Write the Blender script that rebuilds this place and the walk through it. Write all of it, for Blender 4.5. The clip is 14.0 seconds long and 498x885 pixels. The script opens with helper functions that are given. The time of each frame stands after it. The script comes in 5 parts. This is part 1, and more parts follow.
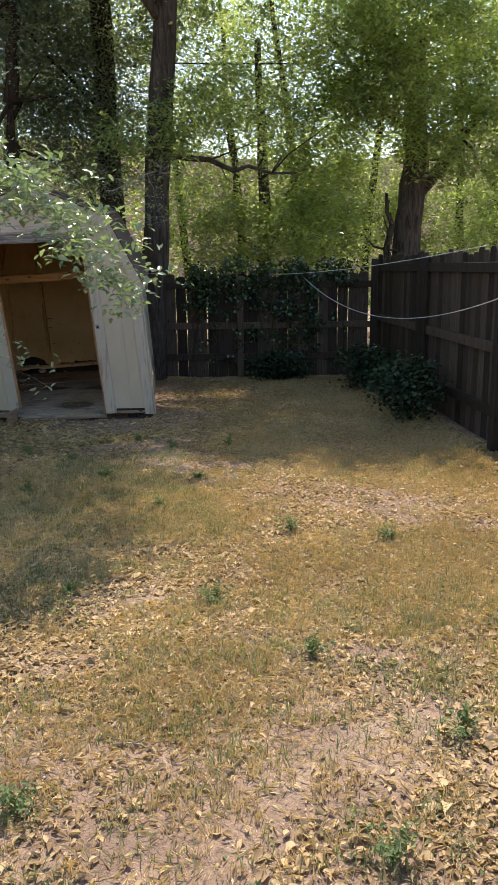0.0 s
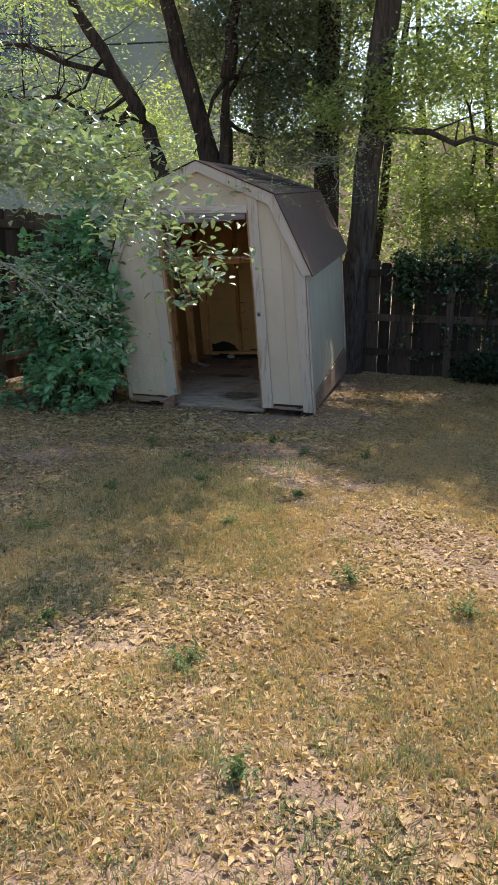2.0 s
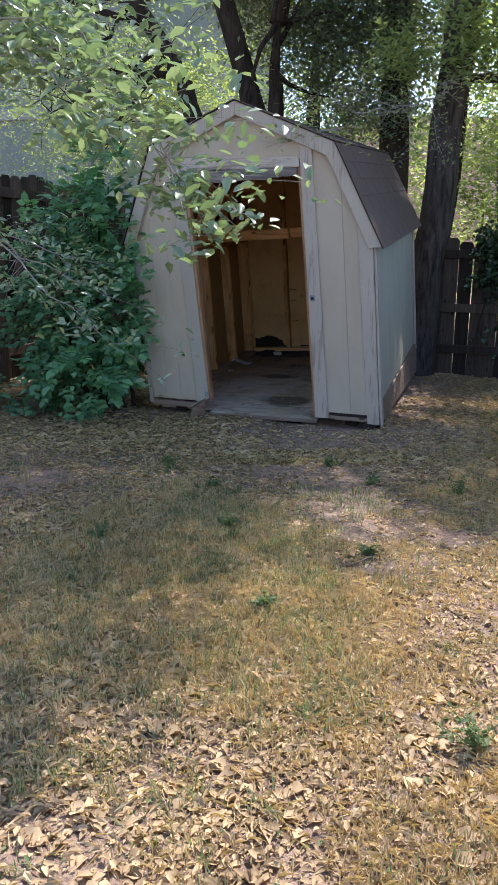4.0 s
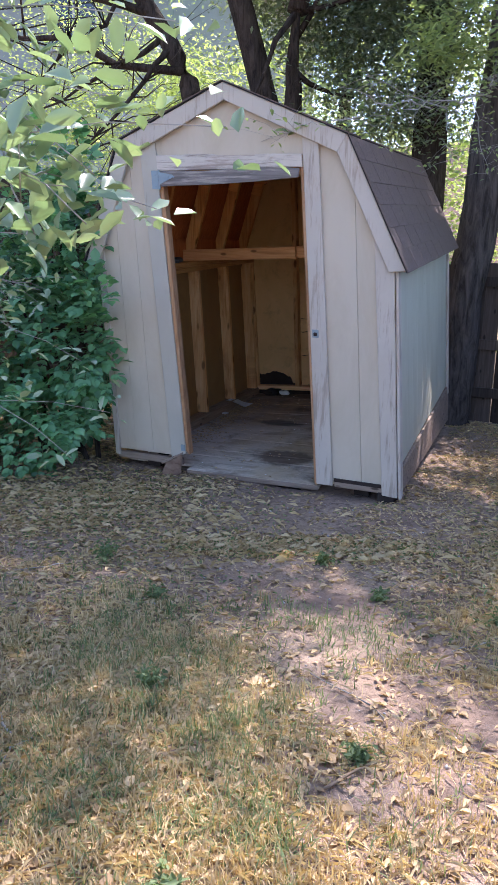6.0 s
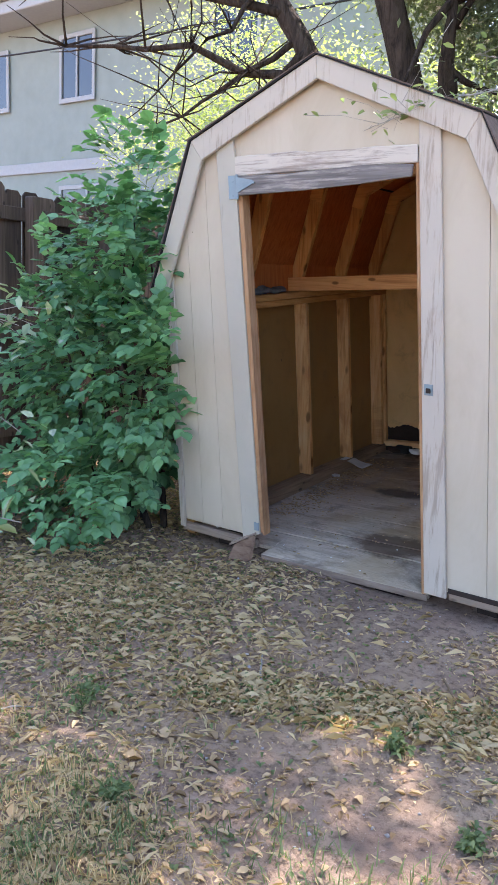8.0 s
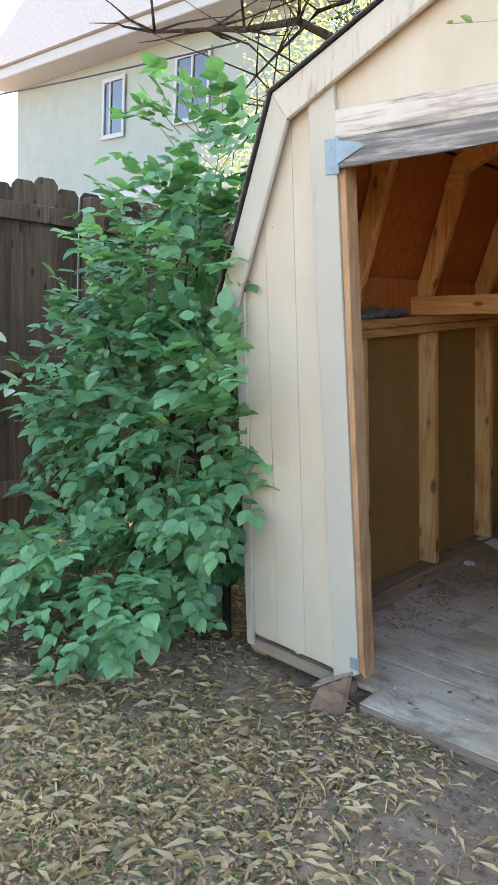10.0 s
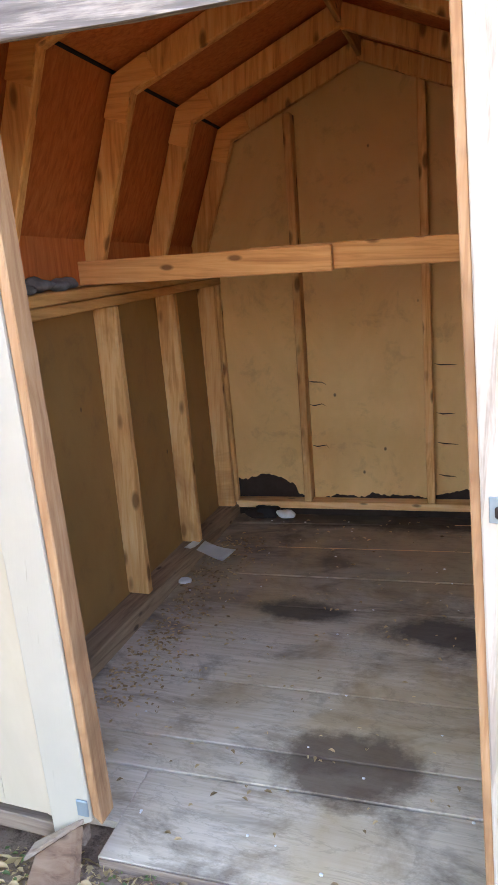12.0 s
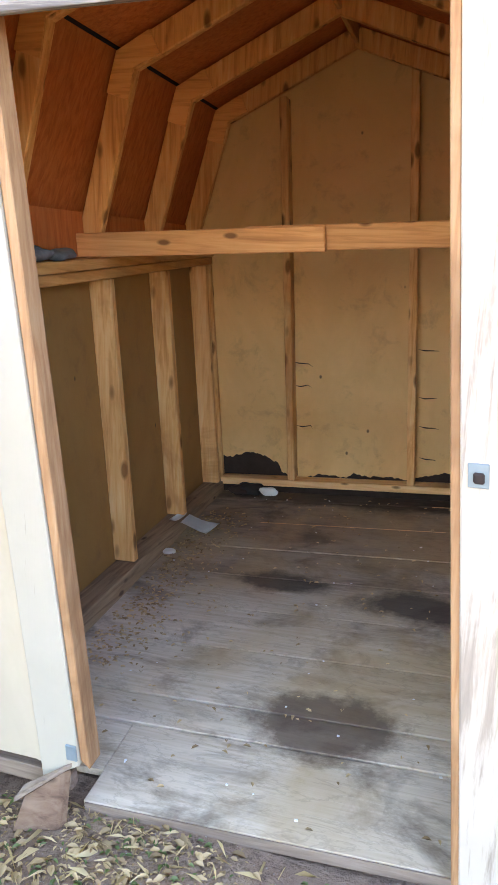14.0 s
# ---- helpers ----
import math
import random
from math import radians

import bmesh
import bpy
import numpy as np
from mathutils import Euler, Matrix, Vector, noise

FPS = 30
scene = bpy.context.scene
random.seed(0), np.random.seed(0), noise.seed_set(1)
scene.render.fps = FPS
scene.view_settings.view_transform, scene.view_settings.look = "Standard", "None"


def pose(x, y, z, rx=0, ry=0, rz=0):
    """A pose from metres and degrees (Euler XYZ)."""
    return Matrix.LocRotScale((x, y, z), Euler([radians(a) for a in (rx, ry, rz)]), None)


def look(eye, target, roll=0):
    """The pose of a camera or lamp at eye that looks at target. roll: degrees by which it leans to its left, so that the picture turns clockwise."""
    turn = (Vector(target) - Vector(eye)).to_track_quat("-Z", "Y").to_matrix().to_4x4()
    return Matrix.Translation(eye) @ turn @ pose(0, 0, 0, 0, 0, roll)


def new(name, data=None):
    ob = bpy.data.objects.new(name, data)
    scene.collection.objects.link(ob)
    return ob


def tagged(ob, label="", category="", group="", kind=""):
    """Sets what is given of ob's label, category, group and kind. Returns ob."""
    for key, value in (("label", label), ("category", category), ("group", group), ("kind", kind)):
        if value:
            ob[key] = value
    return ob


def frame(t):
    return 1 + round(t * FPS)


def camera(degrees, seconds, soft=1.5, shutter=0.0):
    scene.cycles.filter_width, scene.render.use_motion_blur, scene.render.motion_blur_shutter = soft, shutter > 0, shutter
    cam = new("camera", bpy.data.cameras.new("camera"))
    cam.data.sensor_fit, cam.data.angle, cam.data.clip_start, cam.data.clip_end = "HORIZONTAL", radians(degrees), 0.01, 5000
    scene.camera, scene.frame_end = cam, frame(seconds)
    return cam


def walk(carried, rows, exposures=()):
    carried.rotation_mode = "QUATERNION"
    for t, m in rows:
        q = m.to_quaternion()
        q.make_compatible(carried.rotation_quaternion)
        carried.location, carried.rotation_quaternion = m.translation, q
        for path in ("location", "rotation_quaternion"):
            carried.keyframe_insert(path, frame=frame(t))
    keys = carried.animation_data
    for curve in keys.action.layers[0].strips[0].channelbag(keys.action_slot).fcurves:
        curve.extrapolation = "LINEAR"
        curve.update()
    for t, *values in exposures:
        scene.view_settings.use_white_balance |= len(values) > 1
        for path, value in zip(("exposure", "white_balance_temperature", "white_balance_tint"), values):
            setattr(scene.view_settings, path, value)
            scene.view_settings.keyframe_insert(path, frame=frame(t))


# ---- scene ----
cam = camera(35.6, 14.0)
PATH = [
    (0, (1.491, -7.904, 1.495), (1.611, -5.957, 1.055), -0.5),
    (0.5, (1.832, -7.664, 1.525), (1.89, -5.695, 1.182), 1.0),
    (1, (2.108, -7.364, 1.516), (1.96, -5.396, 1.19), 1.3),
    (1.5, (2.375, -7.154, 1.489), (1.965, -5.236, 1.095), 1.3),
    (2, (2.493, -6.987, 1.49), (1.931, -5.128, 1.013), 0.8),
    (2.2, (2.476, -6.915, 1.48), (1.887, -5.069, 0.983), 0.5),
    (4.3, (2.031, -5.298, 1.245), (1.349, -3.477, 0.774), 0.9),
    (4.5, (2.036, -5.159, 1.26), (1.357, -3.336, 0.795), 0.9),
    (5, (2.002, -4.848, 1.246), (1.339, -3.019, 0.78), 0.9),
    (5.5, (1.884, -4.558, 1.266), (1.225, -2.723, 0.82), 1.3),
    (6, (1.864, -4.27, 1.255), (1.107, -2.469, 0.829), 2.2),
    (6.5, (1.837, -3.942, 1.256), (0.966, -2.186, 0.86), 2.6),
    (7, (1.795, -3.605, 1.264), (0.828, -1.892, 0.901), 2.9),
    (7.5, (1.814, -3.306, 1.273), (0.752, -1.65, 0.914), 2.8),
    (8, (1.732, -3.071, 1.266), (0.589, -1.47, 0.903), 2.8),
    (8.2, (1.635, -2.962, 1.249), (0.451, -1.391, 0.892), 2.8),
    (10.3, (0.957, -1.903, 1.259), (-0.423, -0.488, 0.952), 3.2),
    (10.5, (0.899, -1.821, 1.248), (-0.426, -0.357, 0.929), 3.4),
    (11, (0.768, -1.625, 1.26), (-0.345, 0.002, 0.92), 3.1),
    (11.5, (0.621, -1.476, 1.282), (-0.236, 0.297, 0.936), 1.8),
    (12, (0.483, -1.384, 1.282), (-0.149, 0.479, 0.918), 0.0),
    (12.5, (0.403, -1.349, 1.266), (-0.113, 0.543, 0.873), 0.1),
    (13, (0.321, -1.351, 1.254), (-0.154, 0.546, 0.836), 1.2),
    (13.5, (0.335, -1.362, 1.257), (-0.157, 0.53, 0.834), 1.8),
    (14, (0.484, -1.477, 1.252), (-0.096, 0.396, 0.856), 2.3),
]
EXPOSURES = [(0.0, 0.82, 6700, 13), (2.2, 0.92, 6550, 14), (4.3, 1.2, 5750, 19), (5.0, 1.45, 5700, 22), (6.0, 1.8, 5700, 25), (7.5, 2.3, 6050, 26), (8.2, 2.5, 6350, 21), (10.3, 2.95, 6800, 13), (11.0, 3.2, 6850, 17), (12.0, 3.6, 6950, 22), (13.0, 3.75, 6950, 22), (14.0, 3.75, 7000, 19)]
walk(cam, [(t, look(eye, target, roll)) for t, eye, target, roll in PATH], EXPOSURES)

# ---- world, sun ----
SUN_DIR = Vector((0.10, 0.56, 0.82)).normalized()
world = bpy.data.worlds.new("world")
scene.world = world
world.use_nodes = True
wn = world.node_tree
wn.nodes.clear()
sky = wn.nodes.new("ShaderNodeTexSky")
sky.sky_type = "NISHITA"
sky.sun_disc = False
sky.sun_elevation = math.asin(SUN_DIR.z)
sky.sun_rotation = math.atan2(SUN_DIR.x, SUN_DIR.y)
bg = wn.nodes.new("ShaderNodeBackground")
bg.inputs["Strength"].default_value = 0.15
wo = wn.nodes.new("ShaderNodeOutputWorld")
wn.links.new(sky.outputs[0], bg.inputs[0])
wn.links.new(bg.outputs[0], wo.inputs[0])

sun_data = bpy.data.lights.new("sun", "SUN")
sun_data.energy = 3.8
sun_data.angle = radians(0.53)
sun_data.color = (1.0, 0.93, 0.82)
sun = new("sun", sun_data)
sun.rotation_mode = "QUATERNION"
sun.rotation_quaternion = SUN_DIR.to_track_quat("Z", "Y")


# ---- materials ----
def srgb(r, g, b):
    return tuple((c / 12.92 if c < 0.04045 else ((c + 0.055) / 1.055) ** 2.4) for c in (r, g, b)) + (1,)


class Mat:
    """A small wrapper that strings shader nodes together."""

    def __init__(self, name, rough=0.8, spec=0.3, metal=0.0):
        self.m = bpy.data.materials.new(name)
        self.m.use_nodes = True
        self.t = self.m.node_tree
        self.b = self.t.nodes["Principled BSDF"]
        self.out = self.t.nodes["Material Output"]
        self.b.inputs["Roughness"].default_value = rough
        self.b.inputs["Specular IOR Level"].default_value = spec
        self.b.inputs["Metallic"].default_value = metal
        self.co = self.node("ShaderNodeTexCoord").outputs["Object"]

    def node(self, kind, **props):
        n = self.t.nodes.new(kind)
        for k, v in props.items():
            setattr(n, k, v)
        return n

    def put(self, socket, value):
        if isinstance(value, bpy.types.NodeSocket):
            self.t.links.new(value, socket)
        else:
            socket.default_value = value

    def scaled(self, sx, sy, sz, shift=True):
        n = self.node("ShaderNodeMapping")
        self.put(n.inputs["Vector"], self.co)
        n.inputs["Scale"].default_value = (sx, sy, sz)
        if shift:
            r = self.node("ShaderNodeObjectInfo").outputs["Random"]
            k = self.node("ShaderNodeVectorMath", operation="SCALE")
            k.inputs[0].default_value = (37, 91, 53)
            self.put(k.inputs["Scale"], r)
            self.put(n.inputs["Location"], k.outputs[0])
        return n.outputs[0]

    def noise(self, vec, scale=5.0, detail=4.0, rough=0.6, warp=0.0):
        n = self.node("ShaderNodeTexNoise")
        self.put(n.inputs["Vector"], vec)
        n.inputs["Scale"].default_value = scale
        n.inputs["Detail"].default_value = detail
        n.inputs["Roughness"].default_value = rough
        n.inputs["Distortion"].default_value = warp
        return n.outputs["Fac"]

    def ramp(self, fac, *stops):
        n = self.node("ShaderNodeValToRGB")
        self.put(n.inputs["Fac"], fac)
        els = n.color_ramp.elements
        while len(els) < len(stops):
            els.new(0.5)
        for e, (p, c) in zip(els, stops):
            e.position = p
            e.color = c if isinstance(c, tuple) else (c, c, c, 1)
        return n.outputs["Color"]

    def mix(self, fac, a, b, mode="MIX"):
        n = self.node("ShaderNodeMix", data_type="RGBA", blend_type=mode)
        self.put(n.inputs[0], fac)
        self.put(n.inputs[6], a)
        self.put(n.inputs[7], b)
        return n.outputs[2]

    def math(self, op, a, b=0.0):
        n = self.node("ShaderNodeMath", operation=op)
        self.put(n.inputs[0], a)
        self.put(n.inputs[1], b)
        return n.outputs[0]

    def bump(self, height, strength=0.3, distance=0.01):
        n = self.node("ShaderNodeBump")
        n.inputs["Strength"].default_value = strength
        n.inputs["Distance"].default_value = distance
        self.put(n.inputs["Height"], height)
        self.put(self.b.inputs["Normal"], n.outputs[0])

    def color(self, c):
        self.put(self.b.inputs["Base Color"], c)


def wood(name, dark, mid, light, axis="z", weather=0.0, bump=0.25, knots=True, stain=None, vary=0.0, knot=0.18):
    """Sawn wood: stretched grain along an axis, knots, and blotches."""
    m = Mat(name, rough=0.75, spec=0.25)
    s = {"x": (1.2, 22, 22), "y": (22, 1.2, 22), "z": (22, 22, 1.2)}[axis]
    g = m.noise(m.scaled(*s), 2.2, 5, 0.62, 0.6)
    blot = m.noise(m.scaled(1, 1, 1), 2.6, 3, 0.6)
    c = m.ramp(g, (0.28, dark), (0.5, mid), (0.74, light))
    c = m.mix(m.ramp(blot, (0.35, 0.0), (0.75, 0.45)), c, dark)
    if knots:
        k = {"x": (6, 15, 15), "y": (15, 6, 15), "z": (15, 15, 6)}[axis]
        v = m.node("ShaderNodeTexVoronoi")
        m.put(v.inputs["Vector"], m.scaled(*k))
        v.inputs["Scale"].default_value = 1.0
        c = m.mix(m.ramp(v.outputs["Distance"], (knot * 0.55, 0.85), (knot, 0.0)), c, tuple(x * 0.35 for x in dark[:3]) + (1,))
    if stain:
        st = m.noise(m.scaled(1, 1, 1), 1.3, 5, 0.7, 0.8)
        c = m.mix(m.ramp(st, (0.52, 0.0), (0.66, 0.75)), c, stain)
    if vary:
        r = m.node("ShaderNodeObjectInfo").outputs["Random"]
        c = m.mix(1.0, c, m.ramp(r, (0.0, 1.0 - vary), (1.0, 1.0)), "MULTIPLY")
    m.color(c)
    m.bump(g, bump, 0.004)
    return m.m


def painted(name, paint, bare, peel=0.45, axis="z", worn=0.62):
    """Old paint over weathered wood that shows where the paint has gone."""
    m = Mat(name, rough=0.7, spec=0.25)
    s = {"x": (1.5, 30, 30), "z": (30, 30, 1.5)}[axis]
    g = m.noise(m.scaled(*s), 2.0, 6, 0.65, 0.4)
    patch = m.noise(m.scaled(*{"x": (1.5, 5, 5), "z": (5, 5, 1.5)}[axis]), 1.6, 5, 0.7, 0.5)
    both = m.math("ADD", m.math("MULTIPLY", g, 0.5), m.math("MULTIPLY", patch, 0.5))
    wornness = m.ramp(both, (peel - 0.02, worn), (peel + 0.07, 0.0))
    pc = m.mix(m.ramp(m.noise(m.scaled(1, 1, 1), 3.0, 5, 0.7), (0.35, 0.0), (0.8, 0.5)), paint, tuple(x * 0.78 for x in paint[:3]) + (1,))
    bc = m.ramp(g, (0.3, tuple(x * 0.45 for x in bare[:3]) + (1,)), (0.6, bare))
    m.color(m.mix(wornness, pc, bc))
    m.bump(m.math("SUBTRACT", m.math("MULTIPLY", g, 0.6), m.math("MULTIPLY", wornness, 0.5)), 0.4, 0.003)
    return m.m


def siding(name, paint):
    m = Mat(name, rough=0.72, spec=0.22)
    fine = m.noise(m.scaled(8, 8, 1.2), 7.0, 5, 0.6)
    dirt = m.noise(m.scaled(1, 1, 0.35), 3.2, 5, 0.7, 0.6)
    sp = m.noise(m.scaled(1, 1, 1), 26.0, 2, 0.5)
    c = m.mix(m.ramp(dirt, (0.42, 0.0), (0.8, 0.6)), paint, tuple(x * y for x, y in zip(paint[:3], (0.72, 0.68, 0.6))) + (1,))
    c = m.mix(m.ramp(sp, (0.19, 1.0), (0.22, 0.0)), c, (0.12, 0.10, 0.07, 1))
    m.color(c)
    m.bump(fine, 0.12, 0.003)
    return m.m


def leafy(name, low, high, translucent=0.5, rough=0.45, spec=0.5, glow=(1.45, 1.4, 0.75, 1), clump=0.0):
    """Leaves: each one a little different, lit through from behind."""
    m = Mat(name, rough=rough, spec=spec)
    r = m.node("ShaderNodeNewGeometry").outputs["Random Per Island"]
    big = m.noise(m.scaled(1, 1, 1, False), 1.1, 2, 0.5)
    f = m.math("ADD", m.math("MULTIPLY", r, 0.65), m.math("MULTIPLY", m.math("SUBTRACT", big, 0.3), 0.8))
    if clump:
        f = m.math("ADD", f, m.math("MULTIPLY", m.math("SUBTRACT", m.noise(m.scaled(1, 1, 1, False), 3.7, 2, 0.5), 0.5), clump))
    c = m.mix(m.math("MINIMUM", m.math("MAXIMUM", f, 0.0), 1.0), low, high)
    m.color(c)
    if translucent:
        tr = m.node("ShaderNodeBsdfTranslucent")
        yel = m.mix(1.0, c, glow, "MULTIPLY")
        m.put(tr.inputs["Color"], yel)
        mx = m.node("ShaderNodeMixShader")
        mx.inputs[0].default_value = translucent
        m.t.links.new(m.b.outputs[0], mx.inputs[1])
        m.t.links.new(tr.outputs[0], mx.inputs[2])
        m.t.links.new(mx.outputs[0], m.out.inputs["Surface"])
    return m.m


def bark(name, dark, light):
    m = Mat(name, rough=0.95, spec=0.1)
    g = m.noise(m.scaled(9, 9, 1.6, False), 2.2, 6, 0.7, 0.8)
    m.color(m.ramp(g, (0.35, dark), (0.65, light)))
    m.bump(g, 0.9, 0.03)
    return m.m


def plain(name, c, rough=0.6, spec=0.4, metal=0.0, vary=0.25, scale=12.0):
    m = Mat(name, rough=rough, spec=spec, metal=metal)
    n = m.noise(m.scaled(1, 1, 1), scale, 5, 0.6)
    m.color(m.mix(m.ramp(n, (0.3, 0.0), (0.75, 1.0)), c, tuple(x * (1 - vary) for x in c[:3]) + (1,)))
    m.bump(n, 0.15, 0.004)
    return m.m


def soil():
    m = Mat("soil", rough=0.95, spec=0.12)
    v = m.scaled(1, 1, 1, False)
    big = m.noise(v, 0.55, 4, 0.6, 0.4)
    mid = m.noise(v, 3.2, 6, 0.7, 0.5)
    fine = m.noise(v, 28.0, 6, 0.75)
    grit = m.noise(v, 110.0, 3, 0.6)
    c = m.ramp(mid, (0.3, (0.22, 0.15, 0.108, 1)), (0.52, (0.34, 0.235, 0.17, 1)), (0.75, (0.47, 0.345, 0.26, 1)))
    straw = m.ramp(fine, (0.35, (0.22, 0.155, 0.085, 1)), (0.6, (0.44, 0.33, 0.19, 1)))
    c = m.mix(m.ramp(m.math("ADD", m.math("MULTIPLY", big, 0.6), m.math("MULTIPLY", mid, 0.4)), (0.45, 0.0), (0.60, 0.4)), c, straw)
    c = m.mix(m.ramp(fine, (0.36, 0.65), (0.5, 0.0)), c, (0.07, 0.05, 0.035, 1))
    c = m.mix(m.ramp(grit, (0.66, 0.0), (0.72, 0.8)), c, (0.42, 0.38, 0.33, 1))
    m.color(c)
    m.bump(m.math("ADD", fine, m.math("MULTIPLY", grit, 0.4)), 0.8, 0.02)
    return m.m


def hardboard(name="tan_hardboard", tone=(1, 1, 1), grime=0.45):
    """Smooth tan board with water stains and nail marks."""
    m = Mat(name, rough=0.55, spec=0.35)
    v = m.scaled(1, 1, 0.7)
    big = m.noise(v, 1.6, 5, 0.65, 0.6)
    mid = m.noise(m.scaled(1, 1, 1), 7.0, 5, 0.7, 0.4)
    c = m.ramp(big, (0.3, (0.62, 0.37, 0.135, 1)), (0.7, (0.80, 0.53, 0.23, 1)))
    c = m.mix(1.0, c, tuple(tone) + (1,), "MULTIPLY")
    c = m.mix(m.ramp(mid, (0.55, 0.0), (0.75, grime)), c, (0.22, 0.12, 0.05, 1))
    vo = m.node("ShaderNodeTexVoronoi")
    m.put(vo.inputs["Vector"], m.scaled(7, 7, 5))
    vo.inputs["Scale"].default_value = 1.0
    c = m.mix(m.ramp(vo.outputs["Distance"], (0.03, 0.8), (0.06, 0.0)), c, (0.05, 0.03, 0.02, 1))
    m.color(c)
    m.bump(mid, 0.08, 0.003)
    return m.m


SOIL = soil()
SIDING = siding("cream_siding", (0.575, 0.485, 0.36, 1))
SIDING_SIDE = siding("greenish_siding", (0.50, 0.475, 0.355, 1))
TRIM = painted("cream_trim", (0.49, 0.435, 0.34, 1), (0.42, 0.325, 0.25, 1), 0.36)
TRIM_WORN = painted("worn_trim", (0.55, 0.475, 0.38, 1), (0.46, 0.34, 0.25, 1), 0.42)
HEADER = painted("bare_header", (0.62, 0.54, 0.44, 1), (0.42, 0.33, 0.265, 1), 0.46, "x", 0.85)
HEADER_GREY = painted("grey_header", (0.43, 0.37, 0.31, 1), (0.22, 0.19, 0.17, 1), 0.53, "x", 0.95)
# Lightened pine for studs and back plate; door daylight is in its colour.
STUD = wood("pine_upright_lit_tone", (0.58, 0.27, 0.085, 1), (0.86, 0.50, 0.20, 1), (0.93, 0.66, 0.34, 1), "z", vary=0.2, stain=(0.44, 0.19, 0.06, 1), knot=0.27)
STUD_X = wood("pine_cross_lit_tone", (0.60, 0.30, 0.11, 1), (0.86, 0.53, 0.24, 1), (0.93, 0.68, 0.38, 1), "x")
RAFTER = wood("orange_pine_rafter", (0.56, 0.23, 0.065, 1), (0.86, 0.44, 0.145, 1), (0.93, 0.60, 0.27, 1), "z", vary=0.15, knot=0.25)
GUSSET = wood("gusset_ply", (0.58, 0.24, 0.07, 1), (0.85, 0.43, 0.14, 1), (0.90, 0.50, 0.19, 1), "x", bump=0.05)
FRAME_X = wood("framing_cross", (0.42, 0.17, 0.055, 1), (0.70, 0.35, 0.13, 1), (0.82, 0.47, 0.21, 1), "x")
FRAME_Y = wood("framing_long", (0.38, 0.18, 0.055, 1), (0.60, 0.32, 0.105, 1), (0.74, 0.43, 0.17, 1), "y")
JAMB = wood("jamb_wood", (0.30, 0.145, 0.065, 1), (0.46, 0.255, 0.125, 1), (0.56, 0.36, 0.20, 1), "z", knots=False, stain=(0.22, 0.11, 0.05, 1))
PLY_RED = wood("red_plywood", (0.42, 0.11, 0.03, 1), (0.60, 0.185, 0.052, 1), (0.70, 0.26, 0.085, 1), "z", bump=0.08, knots=False)
BOARD_TAN = hardboard()
# Side walls: the back board's colour multiplied darker, with stronger stains.
BOARD_SIDE = hardboard("dark_brown_hardboard", (0.44, 0.38, 0.30), 0.75)
ROT = plain("rotten_wood", (0.05, 0.035, 0.028, 1), 0.9, 0.2, vary=0.5)
RAW_EDGE = wood("raw_board", (0.16, 0.11, 0.08, 1), (0.30, 0.22, 0.16, 1), (0.40, 0.31, 0.24, 1), "x")
SHINGLE = plain("brown_shingle", (0.19, 0.135, 0.11, 1), 0.95, 0.15, vary=0.45, scale=60)
SCRAP = wood("red_scrap", (0.10, 0.052, 0.032, 1), (0.20, 0.12, 0.075, 1), (0.26, 0.17, 0.11, 1), "x")
DUSTY = wood("dusty_plate", (0.16, 0.10, 0.06, 1), (0.33, 0.23, 0.14, 1), (0.46, 0.33, 0.21, 1), "y")
TAR = plain("tar_edge", (0.03, 0.028, 0.027, 1), 0.85, 0.2)
STEEL = plain("galvanised_steel", (0.27, 0.33, 0.35, 1), 0.5, 0.4, 0.4)
RAG = plain("grey_rag", (0.20, 0.22, 0.23, 1), 0.9, 0.2, vary=0.5, scale=30)
PEBBLE = leafy("pebble", (0.22, 0.19, 0.17, 1), (0.62, 0.58, 0.53, 1), 0.0, 0.8, 0.25)
PAPER = plain("paper", (0.80, 0.80, 0.78, 1), 0.8, 0.2, vary=0.15)
BARK = bark("bark", (0.03, 0.024, 0.019, 1), (0.125, 0.10, 0.083, 1))
BARK_DARK = bark("bark_dark", (0.02, 0.015, 0.012, 1), (0.08, 0.06, 0.045, 1))
TWIG = plain("pale_twig", (0.36, 0.33, 0.28, 1), 0.8, 0.2)
DRYTWIG = plain("dry_twig", (0.30, 0.21, 0.13, 1), 0.85, 0.2, vary=0.5)
LEAF_DARK = leafy("leaf_dark", (0.03, 0.115, 0.045, 1), (0.28, 0.52, 0.25, 1), 0.35, glow=(1.2, 1.4, 0.7, 1), clump=0.9)
LEAF_NEAR = leafy("leaf_elm_sunlit", (0.13, 0.20, 0.10, 1), (0.40, 0.48, 0.28, 1), 0.32, 0.32, 0.8, (1.15, 1.25, 0.75, 1))
LEAF_ELM = leafy("leaf_elm", (0.12, 0.175, 0.085, 1), (0.42, 0.50, 0.25, 1), 0.6, 0.35, 0.6, clump=1.0)
LEAF_SUN = leafy("leaf_sun", (0.13, 0.185, 0.08, 1), (0.45, 0.55, 0.23, 1), 0.6, 0.4, 0.6, clump=1.1)
LEAF_IVY = leafy("leaf_ivy", (0.025, 0.055, 0.025, 1), (0.10, 0.15, 0.07, 1), 0.2, 0.22, 1.0)
NEEDLES = leafy("juniper", (0.085, 0.115, 0.08, 1), (0.24, 0.29, 0.20, 1), 0.45, 0.6, 0.3, clump=0.8)
